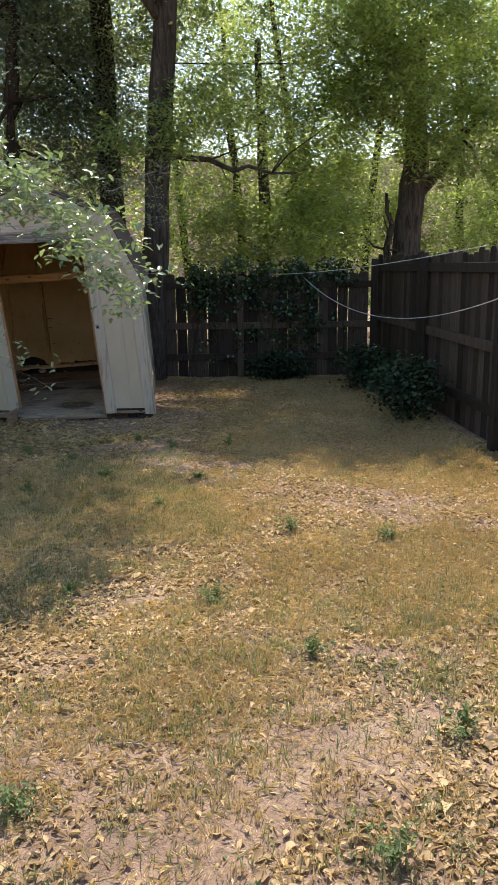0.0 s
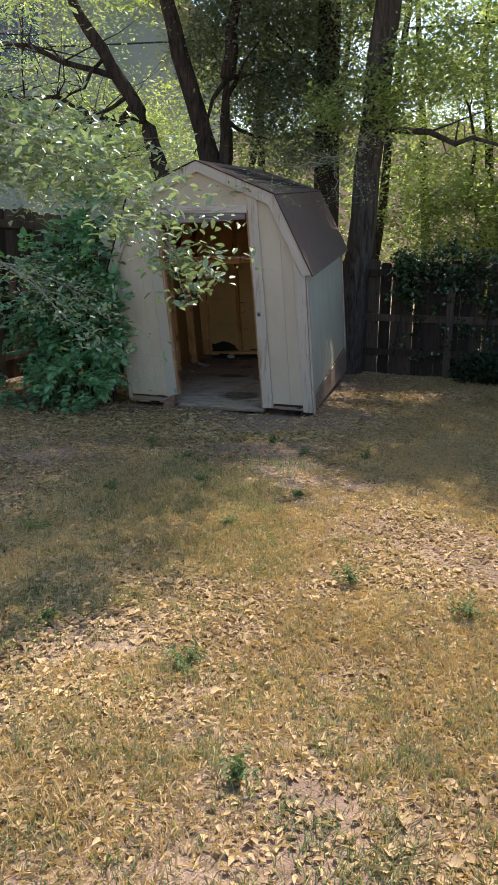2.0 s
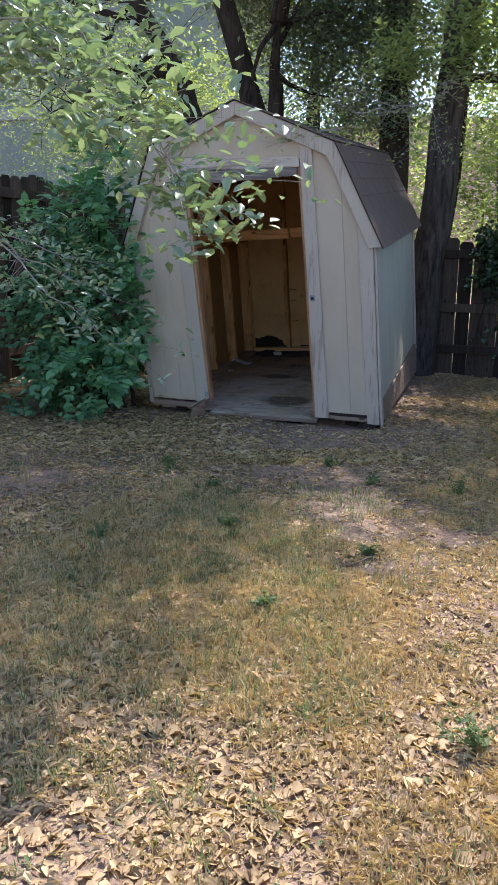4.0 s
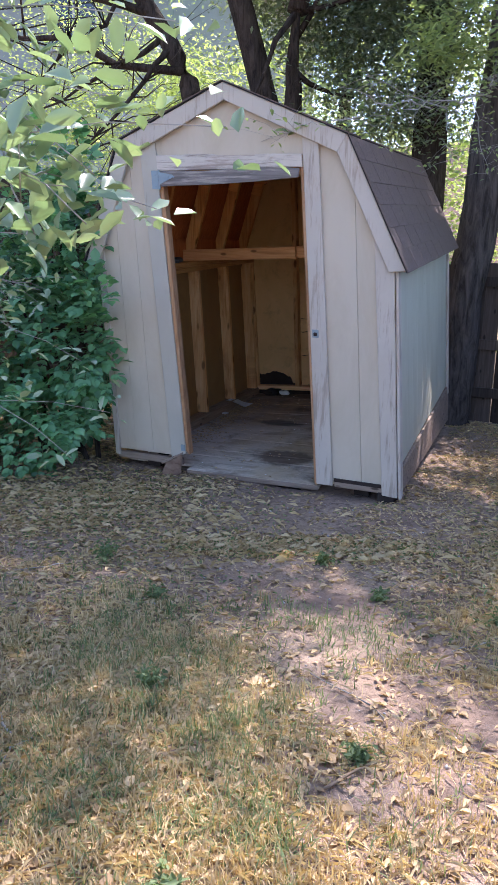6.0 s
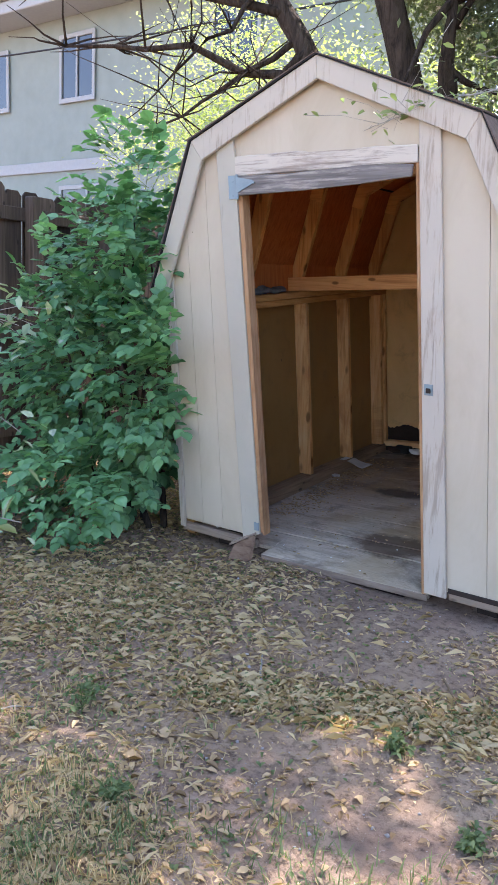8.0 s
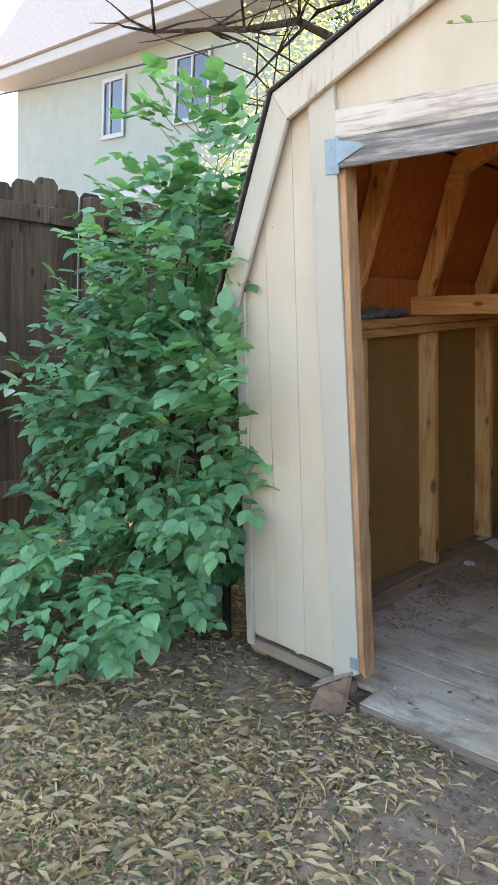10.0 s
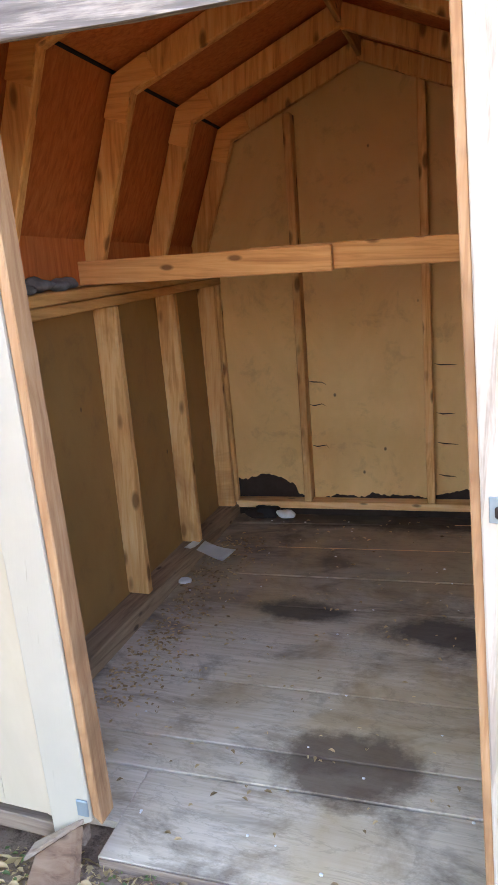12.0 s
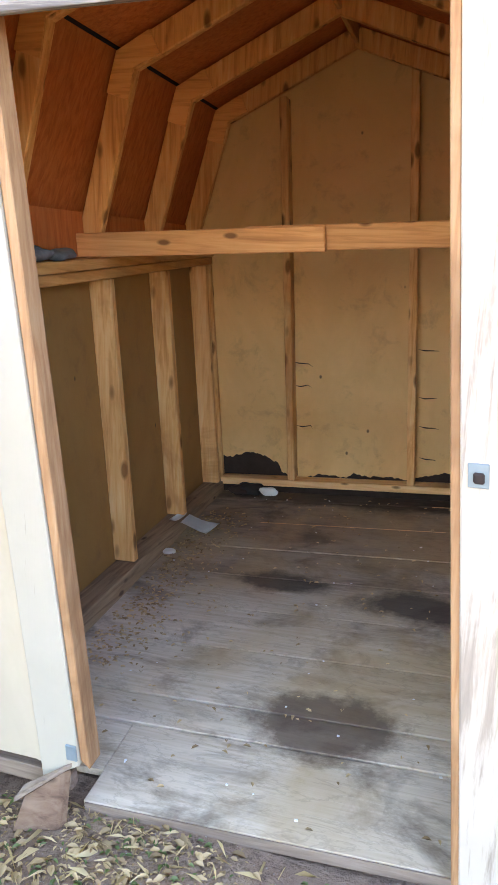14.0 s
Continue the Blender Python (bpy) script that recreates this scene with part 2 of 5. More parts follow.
# Shrub leaves with the fence's deep shade put into their green.
LEAF_SHADE = leafy("leaf_shade_tone", (0.015, 0.035, 0.02, 1), (0.05, 0.085, 0.04, 1), 0.1, 0.6, 0.25)
DRY_LEAF = leafy("dry_leaf", (0.16, 0.095, 0.045, 1), (0.76, 0.56, 0.31, 1), 0.15, 0.7, 0.25)
STRAW = leafy("straw", (0.38, 0.27, 0.125, 1), (0.74, 0.58, 0.33, 1), 0.2, 0.7, 0.2)
GRASS = leafy("green_grass", (0.09, 0.14, 0.055, 1), (0.25, 0.31, 0.14, 1), 0.4, 0.6, 0.3)
FENCE_WOOD = wood("fence_board", (0.065, 0.045, 0.033, 1), (0.125, 0.088, 0.064, 1), (0.19, 0.14, 0.105, 1), "z", bump=0.5, vary=0.7)
STUCCO = plain("grey_stucco", (0.265, 0.30, 0.262, 1), 0.9, 0.2, vary=0.12, scale=3)
PALE_ROOF = plain("pale_roofing", (0.40, 0.39, 0.37, 1), 0.9, 0.2, vary=0.2)
WHITE_TRIM = plain("white_paint", (0.34, 0.35, 0.34, 1), 0.6, 0.3, vary=0.1)
GLASS = plain("window_glass", (0.03, 0.035, 0.04, 1), 0.08, 0.8, vary=0.1)
ROCK_HILL = plain("hill_earth", (0.15, 0.095, 0.065, 1), 0.95, 0.1, vary=0.7, scale=0.9)
WIRE = plain("white_wire", (0.75, 0.75, 0.75, 1), 0.4, 0.5)
BLACK_CABLE = plain("black_cable", (0.02, 0.02, 0.02, 1), 0.6, 0.3)


def floor_wood():
    """Weathered plank floor with wet and dark marks, blended darker towards the back wall."""
    m = Mat("floor_planks", rough=0.72, spec=0.25)
    g = m.noise(m.scaled(1.2, 30, 10), 2.2, 5, 0.6, 0.15)
    mid = m.noise(m.scaled(1, 1.6, 1, False), 3.0, 6, 0.7, 0.5)
    c = m.ramp(g, (0.3, (0.53, 0.435, 0.32, 1)), (0.55, (0.65, 0.55, 0.42, 1)), (0.78, (0.73, 0.64, 0.51, 1)))
    c = m.mix(m.ramp(mid, (0.48, 0.0), (0.64, 0.72)), c, (0.14, 0.10, 0.07, 1))
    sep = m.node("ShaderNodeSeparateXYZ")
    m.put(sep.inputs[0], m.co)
    # Boards blend to near black with growing y.
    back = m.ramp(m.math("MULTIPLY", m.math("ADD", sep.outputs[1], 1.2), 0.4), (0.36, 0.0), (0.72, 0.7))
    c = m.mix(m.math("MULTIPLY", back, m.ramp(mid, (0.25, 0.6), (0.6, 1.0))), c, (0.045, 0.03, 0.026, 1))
    wob = m.math("MULTIPLY", m.math("SUBTRACT", m.noise(m.scaled(1, 1, 1, False), 6.0, 6, 0.7), 0.5), 1.3)

    def blob(cx, cy, rx, ry, c, depth, tone, edge=(0.58, 1.10)):
        dx = m.math("DIVIDE", m.math("SUBTRACT", sep.outputs[0], cx), rx)
        dy = m.math("DIVIDE", m.math("SUBTRACT", sep.outputs[1], cy), ry)
        d = m.math("ADD", m.math("SQRT", m.math("ADD", m.math("MULTIPLY", dx, dx), m.math("MULTIPLY", dy, dy))), wob)
        return m.mix(m.ramp(d, (edge[0], depth), (edge[1], 0.0)), c, tone)

    tan = m.noise(m.scaled(1, 1, 1, False), 1.9, 4, 0.6, 0.5)
    c = m.mix(m.ramp(tan, (0.42, 0.0), (0.6, 0.65)), c, (0.48, 0.34, 0.18, 1))
    crk = m.noise(m.scaled(1.6, 5, 1, False), 2.6, 5, 0.65, 0.5)
    c = m.mix(m.math("MULTIPLY", m.ramp(crk, (0.47, 0.0), (0.50, 0.2)), m.ramp(crk, (0.50, 1.0), (0.52, 0.0))), c, (0.09, 0.07, 0.05, 1))
    c = blob(0.058, -0.727, 0.235, 0.18, c, 0.84, (0.12, 0.08, 0.055, 1), (0.68, 1.02))
    c = blob(0.36, 0.02, 0.42, 0.13, c, 0.85, (0.06, 0.048, 0.042, 1))
    c = blob(-0.30, 0.10, 0.22, 0.10, c, 0.8, (0.05, 0.04, 0.032, 1))
    # wide dark band across the rear boards
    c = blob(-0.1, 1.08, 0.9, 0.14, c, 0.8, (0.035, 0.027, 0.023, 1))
    m.color(c)
    m.bump(g, 0.25, 0.003)
    return m.m


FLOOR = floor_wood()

# ---- building blocks ----
ORIGIN = {}


def thing(name, at, label, category, group=""):
    ob = new(name)
    ob.empty_display_size = 0.2
    ob.location = at
    ORIGIN[ob.name] = Vector(at)
    return tagged(ob, label, category, group)


def mesh_from(name, verts, faces, smooth=False):
    me = bpy.data.meshes.new(name)
    me.from_pydata([tuple(v) for v in verts], [], faces)
    me.validate()
    if smooth:
        me.polygons.foreach_set("use_smooth", [True] * len(me.polygons))
    me.update()
    return me


def part(name, bm, material, parent, label="", kind="", smooth=False):
    """Links a bmesh, given in world places, as one mesh under a thing or a part."""
    home = ORIGIN[parent.name]
    bmesh.ops.translate(bm, verts=bm.verts, vec=-home)
    bmesh.ops.recalc_face_normals(bm, faces=bm.faces)
    me = bpy.data.meshes.new(name)
    bm.to_mesh(me)
    bm.free()
    if smooth:
        me.polygons.foreach_set("use_smooth", [True] * len(me.polygons))
    me.materials.append(material)
    ob = new(name, me)
    ob.parent = parent
    ORIGIN[ob.name] = home
    return tagged(ob, label, "", "", kind)


def whole(name, bm, material, label, category, group="", kind="", smooth=False):
    """One mesh that is a thing of its own; its origin goes to its base."""
    c = sum((v.co for v in bm.verts), Vector()) / max(1, len(bm.verts))
    c.z = min(v.co.z for v in bm.verts)
    bmesh.ops.translate(bm, verts=bm.verts, vec=-c)
    bmesh.ops.recalc_face_normals(bm, faces=bm.faces)
    me = bpy.data.meshes.new(name)
    bm.to_mesh(me)
    bm.free()
    if smooth:
        me.polygons.foreach_set("use_smooth", [True] * len(me.polygons))
    me.materials.append(material)
    ob = new(name, me)
    ob.location = c
    ORIGIN[ob.name] = c
    return tagged(ob, label, category, group, kind)


def hexa(bm, c, bevel=0.0):
    """Eight corners: four below, four above, both in the same turn."""
    vs = [bm.verts.new(p) for p in c]
    fs = [bm.faces.new([vs[i] for i in f]) for f in
          ((3, 2, 1, 0), (4, 5, 6, 7), (0, 1, 5, 4), (1, 2, 6, 5), (2, 3, 7, 6), (3, 0, 4, 7))]
    if bevel:
        edges = list({e for f in fs for e in f.edges})
        bmesh.ops.bevel(bm, geom=edges, offset=bevel, segments=1, affect="EDGES")


def box(x0, x1, y0, y1, z0, z1, bevel=0.003, to=None, bm=None):
    bm = bm or bmesh.new()
    c = [(x0, y0, z0), (x1, y0, z0), (x1, y1, z0), (x0, y1, z0), (x0, y0, z1), (x1, y0, z1), (x1, y1, z1), (x0, y1, z1)]
    hexa(bm, [to(*p) if to else p for p in c], bevel)
    return bm


def prism(poly, y0, y1, to=None, bevel=0.0, bm=None):
    """A polygon in x and z, pushed from y0 to y1."""
    bm = bm or bmesh.new()
    f = [bm.verts.new(to(x, y0, z) if to else (x, y0, z)) for x, z in poly]
    b = [bm.verts.new(to(x, y1, z) if to else (x, y1, z)) for x, z in poly]
    fs = [bm.faces.new(f), bm.faces.new(b[::-1])]
    n = len(poly)
    for i in range(n):
        fs.append(bm.faces.new([f[i], b[i], b[(i + 1) % n], f[(i + 1) % n]]))
    if bevel:
        bmesh.ops.bevel(bm, geom=list({e for q in fs for e in q.edges}), offset=bevel, segments=1, affect="EDGES")
    return bm


def tube(bm, pts, radii, sides=7, lumpy=0.0, rng=None):
    """A tapered limb along points."""
    pts = [Vector(p) for p in pts]
    rings = []
    for i, p in enumerate(pts):
        d = (pts[min(i + 1, len(pts) - 1)] - pts[max(i - 1, 0)]).normalized()
        u = d.orthogonal().normalized() if abs(d.z) < 0.9 else d.cross(Vector((0, 1, 0))).normalized()
        w = d.cross(u)
        ring = []
        for k in range(sides):
            a = 2 * math.pi * k / sides
            r = radii[i] * (1 + (lumpy * (rng.random() - 0.5) if rng else 0))
            ring.append(bm.verts.new(p + (u * math.cos(a) + w * math.sin(a)) * r))
        rings.append(ring)
    for a, b in zip(rings, rings[1:]):
        for k in range(sides):
            bm.faces.new([a[k], a[(k + 1) % sides], b[(k + 1) % sides], b[k]])
    bm.faces.new(rings[0][::-1])
    bm.faces.new(rings[-1])


def limb_points(a, b, n, sway, rng):
    a, b = Vector(a), Vector(b)
    out = []
    for i in range(n + 1):
        t = i / n
        p = a.lerp(b, t)
        s = sway * math.sin(math.pi * min(1, t * 1.0)) if 0 < i < n else 0
        out.append(p + Vector((rng.uniform(-1, 1), rng.uniform(-1, 1), rng.uniform(-1, 1))) * s)
    return out


def leaves_mesh(name, centres, size, material, rng, flat=0.35, shape="leaf", droop=0.0, curl=0.15, along=None, face=None):
    """Many single leaves in one mesh. centres: n x 3; size: n or one number; along and face: the way of each tip and of each upper side."""
    n = len(centres)
    size = np.broadcast_to(np.asarray(size, float), (n,)) * rng.uniform(0.65, 1.3, n)
    up = rng.normal(0, 1, (n, 3))
    up[:, 2] = np.abs(up[:, 2]) + flat * 3
    if face is not None:
        up = face + rng.normal(0, 0.22, (n, 3))
    up /= np.linalg.norm(up, axis=1)[:, None]
    a = rng.normal(0, 1, (n, 3))
    a[:, 2] -= droop
    if along is not None:
        a = along + rng.normal(0, 0.12, (n, 3))
    a -= (a * up).sum(1)[:, None] * up
    a /= np.linalg.norm(a, axis=1)[:, None] + 1e-9
    b = np.cross(up, a)
    outline = {"lobed": [(0, 0, 0), (0.05, 0.26, 0.2), (0.32, 0.42, 0.3), (0.46, 0.26, 0.2), (0.74, 0.27, 0.1), (1, 0, -0.9),
                         (0.74, -0.27, 0.1), (0.46, -0.26, 0.2), (0.32, -0.42, 0.3), (0.05, -0.26, 0.2)],
               "oval": [(0, 0, 0), (0.10, 0.22, 0.1), (0.34, 0.36, 0.2), (0.62, 0.31, 0.2), (0.84, 0.14, -0.1), (1, 0, -0.6),
                        (0.84, -0.14, -0.1), (0.62, -0.31, 0.2), (0.34, -0.36, 0.2), (0.10, -0.22, 0.1)],
               "leaf": [(0, 0, 0), (0.35, 0.24, 0.5), (0.75, 0.17, 0.3), (1, 0, -0.6), (0.75, -0.17, 0.3), (0.35, -0.24, 0.5)],
               "broad": [(0, 0, 0), (0.15, 0.36, 0.3), (0.6, 0.36, 0.4), (1, 0, -0.9), (0.6, -0.36, 0.4), (0.15, -0.36, 0.3)],
               "kite": [(0, 0, 0), (0.45, 0.22, 0.4), (1, 0, -0.4), (0.45, -0.22, 0.4)],
               "thin": [(0, -0.018, 0), (0.0, 0.018, 0), (0.6, 0.015, 0.5), (1, 0, -0.5)],
               "blade": [(0, -0.04, 0), (0.0, 0.04, 0), (0.6, 0.03, 0.5), (1, 0, -0.5)]}[shape]
    faces_one = {10: [(0, i, i + 1) for i in range(1, 9)], 6: [(0, 1, 2), (0, 2, 3), (0, 3, 4), (0, 4, 5)], 4: [(0, 1, 2), (0, 2, 3)]}[len(outline)]
    o = np.array(outline)
    k = len(o)
    v = (centres[:, None, :] + size[:, None, None] * (o[None, :, 0:1] * a[:, None, :] + o[None, :, 1:2] * b[:, None, :]
         + curl * o[None, :, 2:3] * up[:, None, :]))
    f = (np.arange(n)[:, None, None] * k + np.array(faces_one)[None]).reshape(-1, 3)
    me = bpy.data.meshes.new(name)
    me.vertices.add(n * k)
    me.vertices.foreach_set("co", v.reshape(-1).astype(np.float32))
    me.loops.add(len(f) * 3)
    me.loops.foreach_set("vertex_index", f.reshape(-1).astype(np.int32))
    me.polygons.add(len(f))
    me.polygons.foreach_set("loop_start", np.arange(0, len(f) * 3, 3, dtype=np.int32))
    me.update(calc_edges=True)
    me.materials.append(material)
    return me


def clumps(centres, spread, per, rng, squash=0.7):
    """Leaf places: sprays of leaves round each given point."""
    c = np.repeat(np.asarray(centres, float), per, axis=0)
    s = np.repeat(np.broadcast_to(np.asarray(spread, float), (len(centres),)), per)
    off = rng.normal(0, 0.5, c.shape) * s[:, None]
    off[:, 2] *= squash
    return c + off


def shift(me, home):
    co = np.empty(len(me.vertices) * 3, np.float32)
    me.vertices.foreach_get("co", co)
    co = co.reshape(-1, 3) - np.array(home, np.float32)
    me.vertices.foreach_set("co", co.reshape(-1))


def crown(parent, centres, spread, per, size, material, rng, shape="kite", name="crown", label="", squash=0.7, droop=0.0, flat=0.35):
    me = leaves_mesh(name, clumps(centres, spread, per, rng, squash), size, material, rng, flat, shape, droop)
    shift(me, ORIGIN[parent.name])
    ob = new(name, me)
    ob.parent = parent
    ORIGIN[ob.name] = ORIGIN[parent.name]
    return tagged(ob, label)


def blob_points(boxes, rng):
    """Random places in several lumpy volumes: (cx, cy, cz, rx, ry, rz, count)."""
    out = []
    for cx, cy, cz, rx, ry, rz, n in boxes:
        d = rng.normal(0, 1, (n, 3))
        d /= np.linalg.norm(d, axis=1)[:, None]
        d *= rng.uniform(0.15, 1.0, n)[:, None] ** 0.45
        out.append(d * (rx, ry, rz) + (cx, cy, cz))
    return np.concatenate(out)


# ---- ground ----
def ground_height(x, y):
    dip = 0.035 * math.exp(-((y - 0.02) / 0.16) ** 2) * min(1.0, max(0.0, (x + 0.05) * 3)) * min(1.0, max(0.0, (1.1 - x) * 4))
    return -dip + 0.03 * noise.noise(Vector((x * 0.5, y * 0.5, 0))) + 0.012 * noise.noise(Vector((x * 2.3, y * 2.3, 4)))


def build_ground():
    def axis(centre, near, step, far):
        pos, d, s = [0.0], 0.0, step
        while d < far:
            if d > near:
                s *= 1.35
            d += s
            pos.append(d)
        return [centre - p for p in pos[:0:-1]] + [centre + p for p in pos]

    xs, ys = axis(0.8, 5.0, 0.09, 1500), axis(-2.5, 6.5, 0.09, 1500)
    verts = []
    for y in ys:
        for x in xs:
            near = abs(x - 0.8) < 9 and abs(y + 2.5) < 9
            verts.append((x, y, ground_height(x, y) if near else 0.0))
    w = len(xs)
    faces = [(j * w + i, j * w + i + 1, (j + 1) * w + i + 1, (j + 1) * w + i) for j in range(len(ys) - 1) for i in range(w - 1)]
    me = mesh_from("ground", verts, faces, True)
    me.materials.append(SOIL)
    return tagged(new("ground", me), "dry dirt backyard ground with straw and leaf litter", "ground", "", "structure")


ground = build_ground()

# ---- shed ----
LEAN_X, LEAN_Y, RISE, SHIFT, SKEW, TWIST = -0.078, -0.05, 0.065, 0.069, -0.055, 0.028
HALF, DEPTH = 0.929, 2.44
EAVE, BREAK, PEAK = (1.0, 1.30), (0.70, 1.985), (0.0, 2.275)


def deck(y):
    """Top of the floor boards, in the shed's own measures."""
    return 0.018 + 0.022 * y


def S(x, y, z):
    """From the shed's own straight measures to where it leans."""
    return Vector((SHIFT + x + LEAN_X * z + SKEW * y, y + LEAN_Y * z, z + RISE * y + TWIST * x * y))


def roof_z(x, drop=0.0):
    x = abs(x)
    if x < BREAK[0]:
        z = PEAK[1] + (BREAK[1] - PEAK[1]) * x / BREAK[0]
    else:
        z = BREAK[1] + (EAVE[1] - BREAK[1]) * (x - BREAK[0]) / (EAVE[0] - BREAK[0])
    return z - drop


def under_roof(x0, x1, z0a, z0b, drop=0.035):
    """Outline between two uprights, from a floor line up to the roof."""
    top = [x for x in (-BREAK[0], 0.0, BREAK[0]) if x0 < x < x1]
    pts = [(x0, z0a), (x1, z0b), (x1, roof_z(x1, drop))]
    pts += [(x, roof_z(x, drop)) for x in sorted(top, reverse=True)]
    return pts + [(x0, roof_z(x0, drop))]


shed = thing("garden_shed", (0.07, 1.2, 0.0), "small leaning cream wooden garden shed with gambrel roof and no door", "shed")


def beam(bm, a, b, w, d, bevel=0.004, to=S):
    """A board from a to b; w and d are its two cross vectors, full size."""
    a, b, w, d = Vector(a), Vector(b), Vector(w) / 2, Vector(d) / 2
    c = [a - w - d, a + w - d, a + w + d, a - w + d, b - w - d, b + w - d, b + w + d, b - w + d]
    hexa(bm, [to(*p) if to else p for p in c], bevel)
    return bm


def build_shed_shell():
    # front siding: strips with grooves between, left and right of the opening and above it
    jl_b, jl_t, jr_b, jr_t = -0.410, -0.460, 0.455, 0.441
    part("front_backing", prism(under_roof(-HALF + 0.004, -0.47, 0.10, 0.10, 0.05), 0.0075, 0.02, S), SIDING, shed)
    part("front_backing", prism(under_roof(0.47, HALF - 0.004, 0.10, 0.10, 0.05), 0.0075, 0.02, S), SIDING, shed)
    for x0, x1 in ((-HALF, -0.785), (-0.7835, -0.655), (-0.6535, -0.435), (0.50, 0.725), (0.7265, HALF)):
        shape = under_roof(x0, x1, 0.085, 0.085)
        if x1 < 0:
            bits = np.random.default_rng(int(-x0 * 1000))
            n = max(4, int((x1 - x0) / 0.012))
            rag = [(x0 + (x1 - x0) * i / n, 0.105 + 0.09 * (x0 + (x1 - x0) * i / n + 0.72) ** 2 + 0.02 * noise.noise(Vector((i * 0.35, x0 * 9, 0))) + float(bits.uniform(0, 0.006))) for i in range(n + 1)]
            part("siding_strip", prism(rag + shape[2:], 0.0, 0.0070, S), SIDING, shed)
        else:
            part("siding_strip", prism(shape, 0.0, 0.0070, S, 0.0015), SIDING, shed)
    part("gable_siding", prism(under_roof(-0.434, 0.499, 1.89, 1.89, 0.05), 0.0, 0.0115, S), SIDING, shed)
    # uprights beside the opening
    part("door_trim", prism([(jl_b - 0.105, 0.07), (jl_b, 0.13), (jl_t, 1.76), (jl_t + 0.0, 1.90), (jl_t - 0.01, 2.02), (jl_t - 0.11, 1.985)], -0.019, -0.001, S, 0.003), TRIM, shed, "cream door trim with thin paint")
    part("door_trim", prism([(jr_b + 0.0, 0.055), (jr_b + 0.10, 0.055), (jr_t + 0.093, 2.015), (jr_t + 0.002, 2.05)], -0.019, -0.001, S, 0.003), TRIM_WORN, shed, "weathered door trim, paint worn off its edge")
    part("door_jamb", prism([(jl_b, 0.14), (jl_b + 0.022, 0.12), (jl_t + 0.026, 1.83), (jl_t, 1.83)], -0.012, 0.050, S, 0.003), JAMB, shed, "bare orange pine door jamb")
    part("door_jamb", prism([(jr_b - 0.015, 0.045), (jr_b + 0.004, 0.045), (jr_t + 0.004, 1.83), (jr_t - 0.016, 1.83)], -0.01, 0.085, S, 0.003), JAMB, shed, "bare pine door jamb")
    # boards over the opening
    part("header_board", prism([(-0.463, 1.818), (0.438, 1.828), (0.438, 1.896), (0.21, 1.901), (0.16, 1.893), (-0.06, 1.899), (-0.10, 1.907), (-0.463, 1.905)], -0.020, -0.002, S, 0.004), HEADER, shed, "upper header board with flaking paint")
    part("header_board", prism([(-0.452, 1.732), (-0.10, 1.742), (0.18, 1.757), (0.415, 1.775), (0.423, 1.822), (0.20, 1.829), (-0.15, 1.816), (-0.452, 1.818)], -0.035, -0.014, S, 0.004), HEADER_GREY, shed, "grey weathered header board")
    part("header_beam", box(-0.455, 0.435, 0.022, 0.10, 1.785, 1.885, 0.004, S), FRAME_X, shed)
    # corner trims
    part("corner_trim", prism([(HALF - 0.082, 0.04), (HALF + 0.008, 0.035), (HALF + 0.008, 1.345), (HALF - 0.10, 1.52)], -0.018, -0.001, S, 0.003), TRIM_WORN, shed, "corner trim with grain showing through")
    part("corner_trim", prism([(-HALF - 0.008, 0.06), (-HALF + 0.03, 0.06), (-HALF + 0.045, 1.36), (-HALF - 0.008, 1.345)], -0.012, -0.001, S, 0.003), TRIM_WORN, shed, "thin corner trim, paint flaking")
    part("corner_trim", box(HALF + 0.0125, HALF + 0.030, -0.018, 0.06, 0.03, 1.30, 0.003, S), TRIM_WORN, shed)
    # bottom boards of the front
    part("bottom_board", box(0.56, 0.85, -0.008, -0.001, 0.078, 0.10, 0.002, S), ROT, shed, "dark rotten bottom edge")
    part("sill_board", box(0.56, HALF - 0.08, 0.0, 0.035, 0.045, 0.083, 0.003, S), RAW_EDGE, shed)
    part("sill_board", box(-HALF, -0.45, 0.0, 0.035, 0.04, 0.083, 0.003, S), RAW_EDGE, shed)
    # rake trims
    tw = 0.085
    for sgn in (-1, 1):
        e, b, p = (EAVE[0] * sgn, EAVE[1]), (BREAK[0] * sgn, BREAK[1]), (0, PEAK[1])
        part("rake_trim", prism([e, b, (b[0] - 0.06 * sgn, b[1] - 0.085), (e[0] - tw * 1.08 * sgn, e[1] - 0.01)], -0.040, -0.020, S, 0.003), TRIM_WORN if sgn > 0 else TRIM, shed, "weathered rake trim")
        part("rake_trim", prism([b, p, (0, p[1] - 0.093), (b[0] - 0.06 * sgn, b[1] - 0.087)], -0.041, -0.020, S, 0.003), TRIM_WORN, shed, "peeling rake trim")
        part("rake_trim", prism([e, b, (b[0] - 0.06 * sgn, b[1] - 0.085), (e[0] - tw * sgn, e[1] - 0.01)], DEPTH + 0.02, DEPTH + 0.04, S, 0.003), TRIM, shed)
        part("rake_trim", prism([b, p, (0, p[1] - 0.093), (b[0] - 0.06 * sgn, b[1] - 0.087)], DEPTH + 0.02, DEPTH + 0.041, S, 0.003), TRIM, shed)
    # side walls and back wall
    for sgn in (-1, 1):
        x0, x1 = sorted((sgn * (HALF - 0.010), sgn * HALF))
        for k in range(12):
            y0, y1 = 0.02 + k * 0.2017, 0.02 + (k + 1) * 0.2017 - 0.003
            part("siding_strip", box(x0, x1, y0, y1, 0.17, 1.435, 0.0015, S), SIDING_SIDE, shed)
